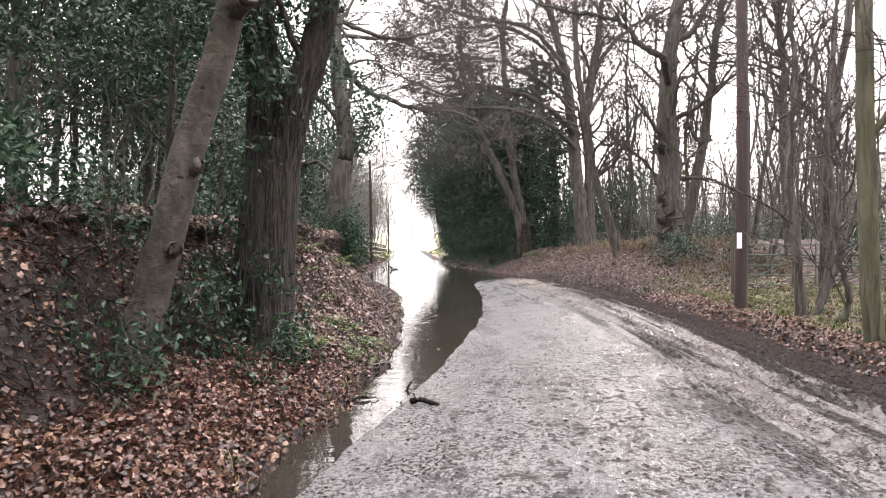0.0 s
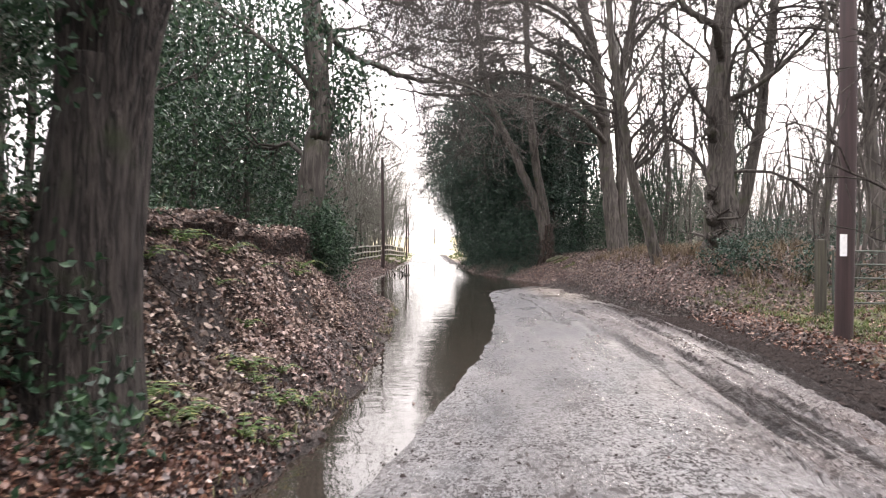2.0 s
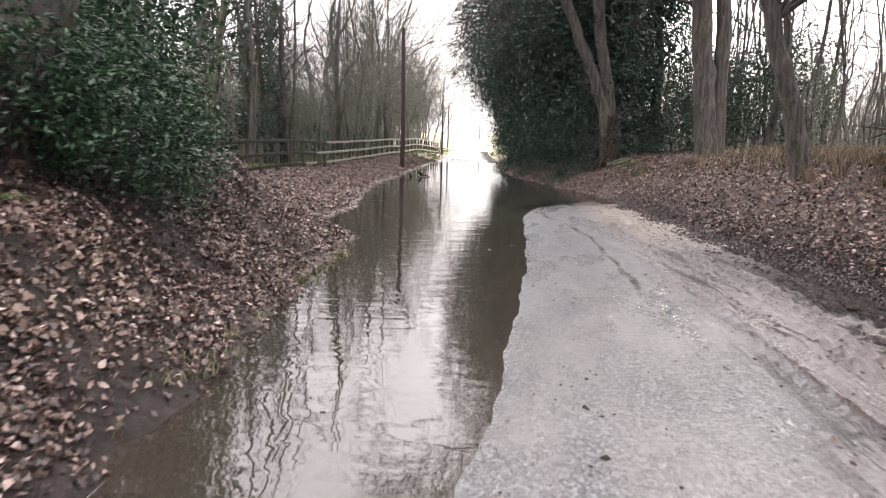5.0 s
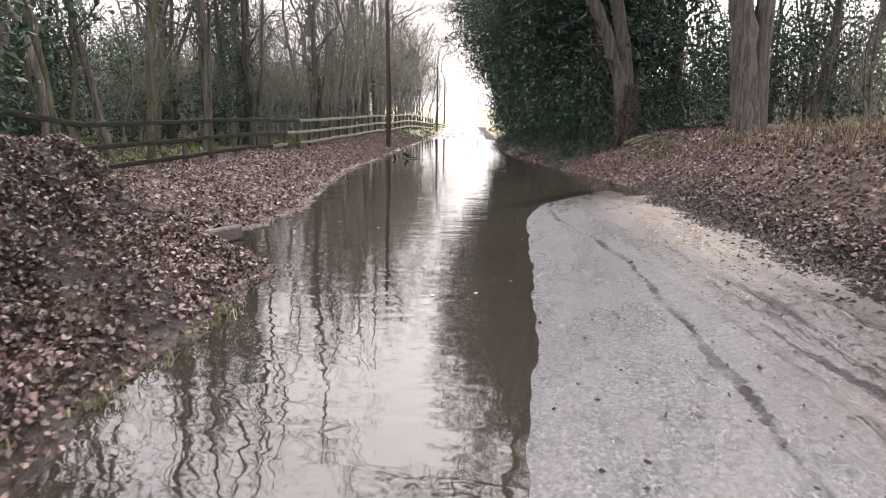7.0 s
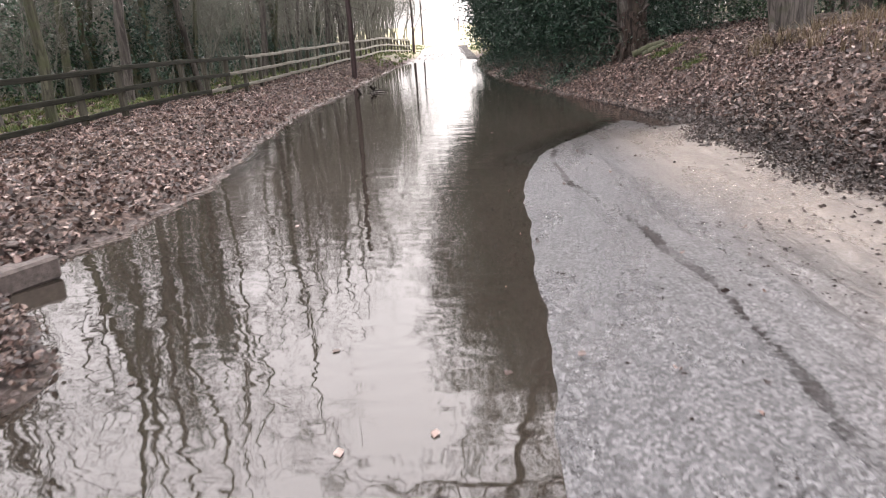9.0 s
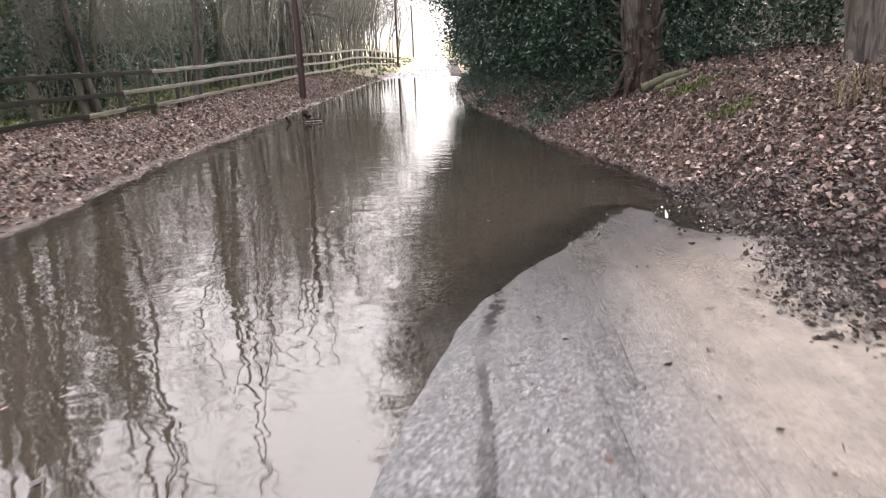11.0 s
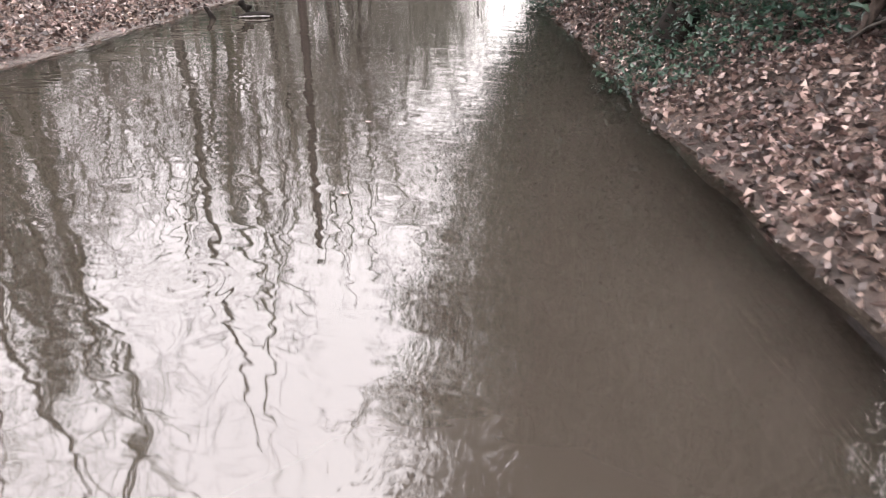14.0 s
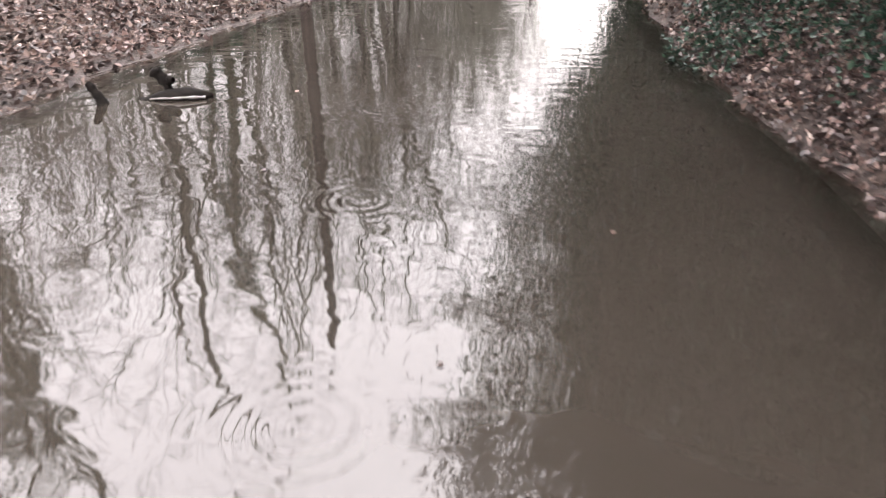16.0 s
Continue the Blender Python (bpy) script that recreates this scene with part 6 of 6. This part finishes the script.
leaves(a, np.c_[p, z + rng.uniform(0.02, 0.3, len(p))], 0.06, 0.35)
tagged(new("ground_ivy", a.mesh("ground_ivy", M_IVY, False)), "dark ivy creeping over the bank", "ivy", kind="stuff")
p, z = area(9000, (-5, -2.0), (4, 17), lambda d, e, y: (d > 1.5) & (np.sin(1.9 * y) + np.sin(4.3 * y + 1) > 0.5))
a = Acc()
leaves(a, np.c_[p, z + rng.uniform(0.02, 0.22, len(p))], 0.06, 0.3)
tagged(new("ground_ivy", a.mesh("ground_ivy", M_HOLLY, False)), "dark ivy creeping over the bank", "ivy", kind="stuff")
FINE["r"] = 0.003
# roots hanging from the broken edge of the bank
a = Acc()
for _ in range(460):
    y = rng.uniform(3.5, 16.8) if _ % 2 else rng.uniform(4, 9)
    x0 = float(np.interp(y, LEFT_Y, LEFT_X)) - rng.uniform(1.3, 2.6)
    twigs(a, (x0, y, height(x0, y) + 0.01), rng.normal(size=3) * [0.5, 0.6, 0.2] + [0.5, 0, 0.1], rng.uniform(0.2, 0.6), 0.007, 1, 0.25, 2)
tagged(new("bank_roots", a.mesh("bank_roots", M_WETWOOD)), "thin roots and dead stems on the bank", "roots", kind="stuff")
def on_lip(n_, u0, u1):
    """Places on the overhanging turf and the broken face below it."""
    y = rng.uniform(3.5, 16.6, n_)
    u = rng.uniform(u0, u1, n_)
    x = np.interp(y, LEFT_Y, LEFT_X) - 1.5 - u
    for _k in range(4):
        d = land(x, y)[1]
        x = x + (d - scarp(y, x) - u)
    z, d, e = land(x, y)
    hang, sag = overhang(x, y, d)
    return np.c_[x + hang, y, z - sag]


a = Acc()
for q in on_lip(420, 0.2, 0.42):
    twigs(a, q, rng.normal(size=3) * [0.4, 0.7, 0.2] + [0.6, 0, -0.1], rng.uniform(0.06, 0.22), 0.0045, 1, 0.6, 2)
tagged(new("hanging_roots", a.mesh("hanging_roots", M_MUD)), "thin roots and dead stems hanging from the turf", "roots", kind="stuff")
a = Acc()
q = np.concatenate([on_lip(9000, 0.24, 0.9), on_lip(1500, 0.02, 0.25)])
curled(a, q + np.c_[np.zeros((len(q), 2)), rng.uniform(0.0, 0.03, len(q))], 0.055)
tagged(new("leaf_litter", a.mesh("leaf_litter", M_LITLEAF, False)), "pale fallen leaves along the turf edge of the bank", "leaf litter", kind="stuff")
a = Acc()
q = on_lip(4200, 0.06, 0.34)
n_ = len(q)
s_ = rng.uniform(0.012, 0.05, n_)[:, None]
dirs = np.array([[1, 0, 0], [0, 1, 0], [-1, 0, 0], [0, -1, 0], [0, 0, 0.9], [0, 0, -0.9]], float)
v = q[:, None] + dirs[None] * s_[:, :, None] * rng.uniform(0.4, 1.5, (n_, 6, 1))
k0 = np.arange(n_)[:, None] * 6
a.add(v.reshape(-1, 3), np.concatenate([k0 + f_ for f_ in ([0, 1, 4], [1, 2, 4], [2, 3, 4], [3, 0, 4], [1, 0, 5], [2, 1, 5], [3, 2, 5], [0, 3, 5])]))
tagged(new("soil_crumbs", a.mesh("soil_crumbs", M_SOIL, False)), "crumbling dark soil on the broken bank face", "soil", kind="stuff")
# clods of mud
p, z = area(16000, (-0.4, 4.6), (2, 24), lambda d, e, y: (d < -0.3) & (e < -0.02) & (rng.uniform(size=d.shape) < np.where(e > -1.6, 0.8, 0.35 * sstep(14, 8, y) + 0.05)))
a = Acc()
n_ = len(p)
s_ = rng.uniform(0.004, 0.016, n_)[:, None] * np.where(rng.uniform(size=n_) < 0.06, 1.8, 1.0)[:, None]
dirs = np.array([[1, 0, 0], [0, 1, 0], [-1, 0, 0], [0, -1, 0], [0, 0, 0.6], [0, 0, -0.5]], float)
v = np.c_[p, z + 0.004][:, None] + dirs[None] * s_[:, :, None] * rng.uniform(0.5, 1.4, (n_, 6, 1))
k0 = np.arange(n_)[:, None] * 6
a.add(v.reshape(-1, 3), np.concatenate([k0 + f_ for f_ in ([0, 1, 4], [1, 2, 4], [2, 3, 4], [3, 0, 4])]))
tagged(new("mud_clods", a.mesh("mud_clods", M_MUD)), "dark clods of mud strewn over the lane", "mud", kind="stuff")
p, z = area(80000, (2.2, 5.2), (2, 31), lambda d, e, y: (e > -0.75) & (rng.uniform(size=d.shape) < sstep(-0.8, -0.2, e)) & (e < 0.35) & (rng.uniform(size=d.shape) < 0.06 + 0.69 * sstep(24, 19, y)))
a = Acc()
n_ = len(p)
s_ = rng.uniform(0.008, 0.035, n_)[:, None] * np.where(rng.uniform(size=n_) < 0.06, 1.8, 1.0)[:, None]
v = np.c_[p, z + 0.005][:, None] + dirs[None] * s_[:, :, None] * rng.uniform(0.5, 1.4, (n_, 6, 1))
k0 = np.arange(n_)[:, None] * 6
a.add(v.reshape(-1, 3), np.concatenate([k0 + f_ for f_ in ([0, 1, 4], [1, 2, 4], [2, 3, 4], [3, 0, 4])]))
tagged(new("mud_clods", a.mesh("mud_clods", M_MUD, False)), "crumbled dark mud along the lane's edge", "mud", kind="stuff")
# flat pats of mud dropped by wheels
p, z = area(5200, (-0.6, 4.4), (2.5, 19), lambda d, e, y: (d < -0.3) & (e < -0.2) & (smooth_rand(AT["p"][:, 0], AT["p"][:, 1], 2.4, 101) + 0.6 * smooth_rand(AT["p"][:, 0], AT["p"][:, 1], 6.0, 102) > 0.05) & (rng.uniform(size=d.shape) < 0.12 + 0.5 * sstep(11, 7, y)))
a = Acc()
n_ = len(p)
ang = np.linspace(0, 2 * np.pi, 8)[:-1]
big = rng.uniform(0.006, 0.022, n_) * np.where(rng.uniform(size=n_) < 0.06, 1.7, 1.0)
rim = big[:, None] * rng.uniform(0.35, 1.5, (n_, 7))
z = z + road_relief(p[:, 0], p[:, 1])[0]
ring = np.stack([p[:, :1] + rim * np.cos(ang), p[:, 1:] + 1.5 * rim * np.sin(ang), np.repeat(z[:, None] - 0.004, 7, 1)], -1)
cap = np.stack([p[:, :1] + 0.55 * rim * np.cos(ang), p[:, 1:] + 0.8 * rim * np.sin(ang), z[:, None] + 0.002 + 0.12 * big[:, None] * rng.uniform(0.3, 1.0, (n_, 7))], -1)
v = np.concatenate([ring, cap], 1).reshape(-1, 3)
k0 = np.arange(n_)[:, None] * 14
a.add(v, np.concatenate([k0 + [i, (i + 1) % 7, 7 + (i + 1) % 7, 7 + i] for i in range(7)]))
a.add(v, k0 + np.arange(7, 14))
tagged(new("mud_pats", a.mesh("mud_pats", M_MUD)), "flat dark pats of mud dropped on the lane", "mud", kind="stuff")
# leaves afloat
q = np.c_[rng.uniform(-3.2, 1.5, 60), rng.uniform(14, 46, 60)]
z, d, e = land(q[:, 0], q[:, 1])
q = q[(z < -0.03)]
a = Acc()
leaves(a, np.c_[q, np.full(len(q), 0.006)], 0.05, 0.95, 0.4, 0.7, 0.08)
tagged(new("floating_leaves", a.mesh("floating_leaves", M_LITTER, False)), "pale leaves afloat on flood water", "leaves", kind="stuff")
litter("leaf_litter", "dark crushed leaves along the lane's muddy edge", 60000, (2.6, 5.2), (18, 31.5), lambda d, e, y: (rng.uniform(size=e.shape) < sstep(-0.42, 0.0, e + 0.28 * smooth_rand(AT["p"][:, 0], AT["p"][:, 1], 1.3, 51) - 0.1 * sstep(27, 30, y)) * sstep(1.0, 0.35, e)) & (e > -0.7), 0.036, 0.022, mat=M_MOULD)
litter("road_leaves", "dark leaf scraps scattered over pale silt", 1100, (1.4, 4.4), (19, 30.5), lambda d, e, y: (e < -0.1) & (rng.uniform(size=e.shape) < 0.08 + 0.5 * sstep(-0.9, -0.2, e)), 0.038, 0.008, mat=M_MOULD)
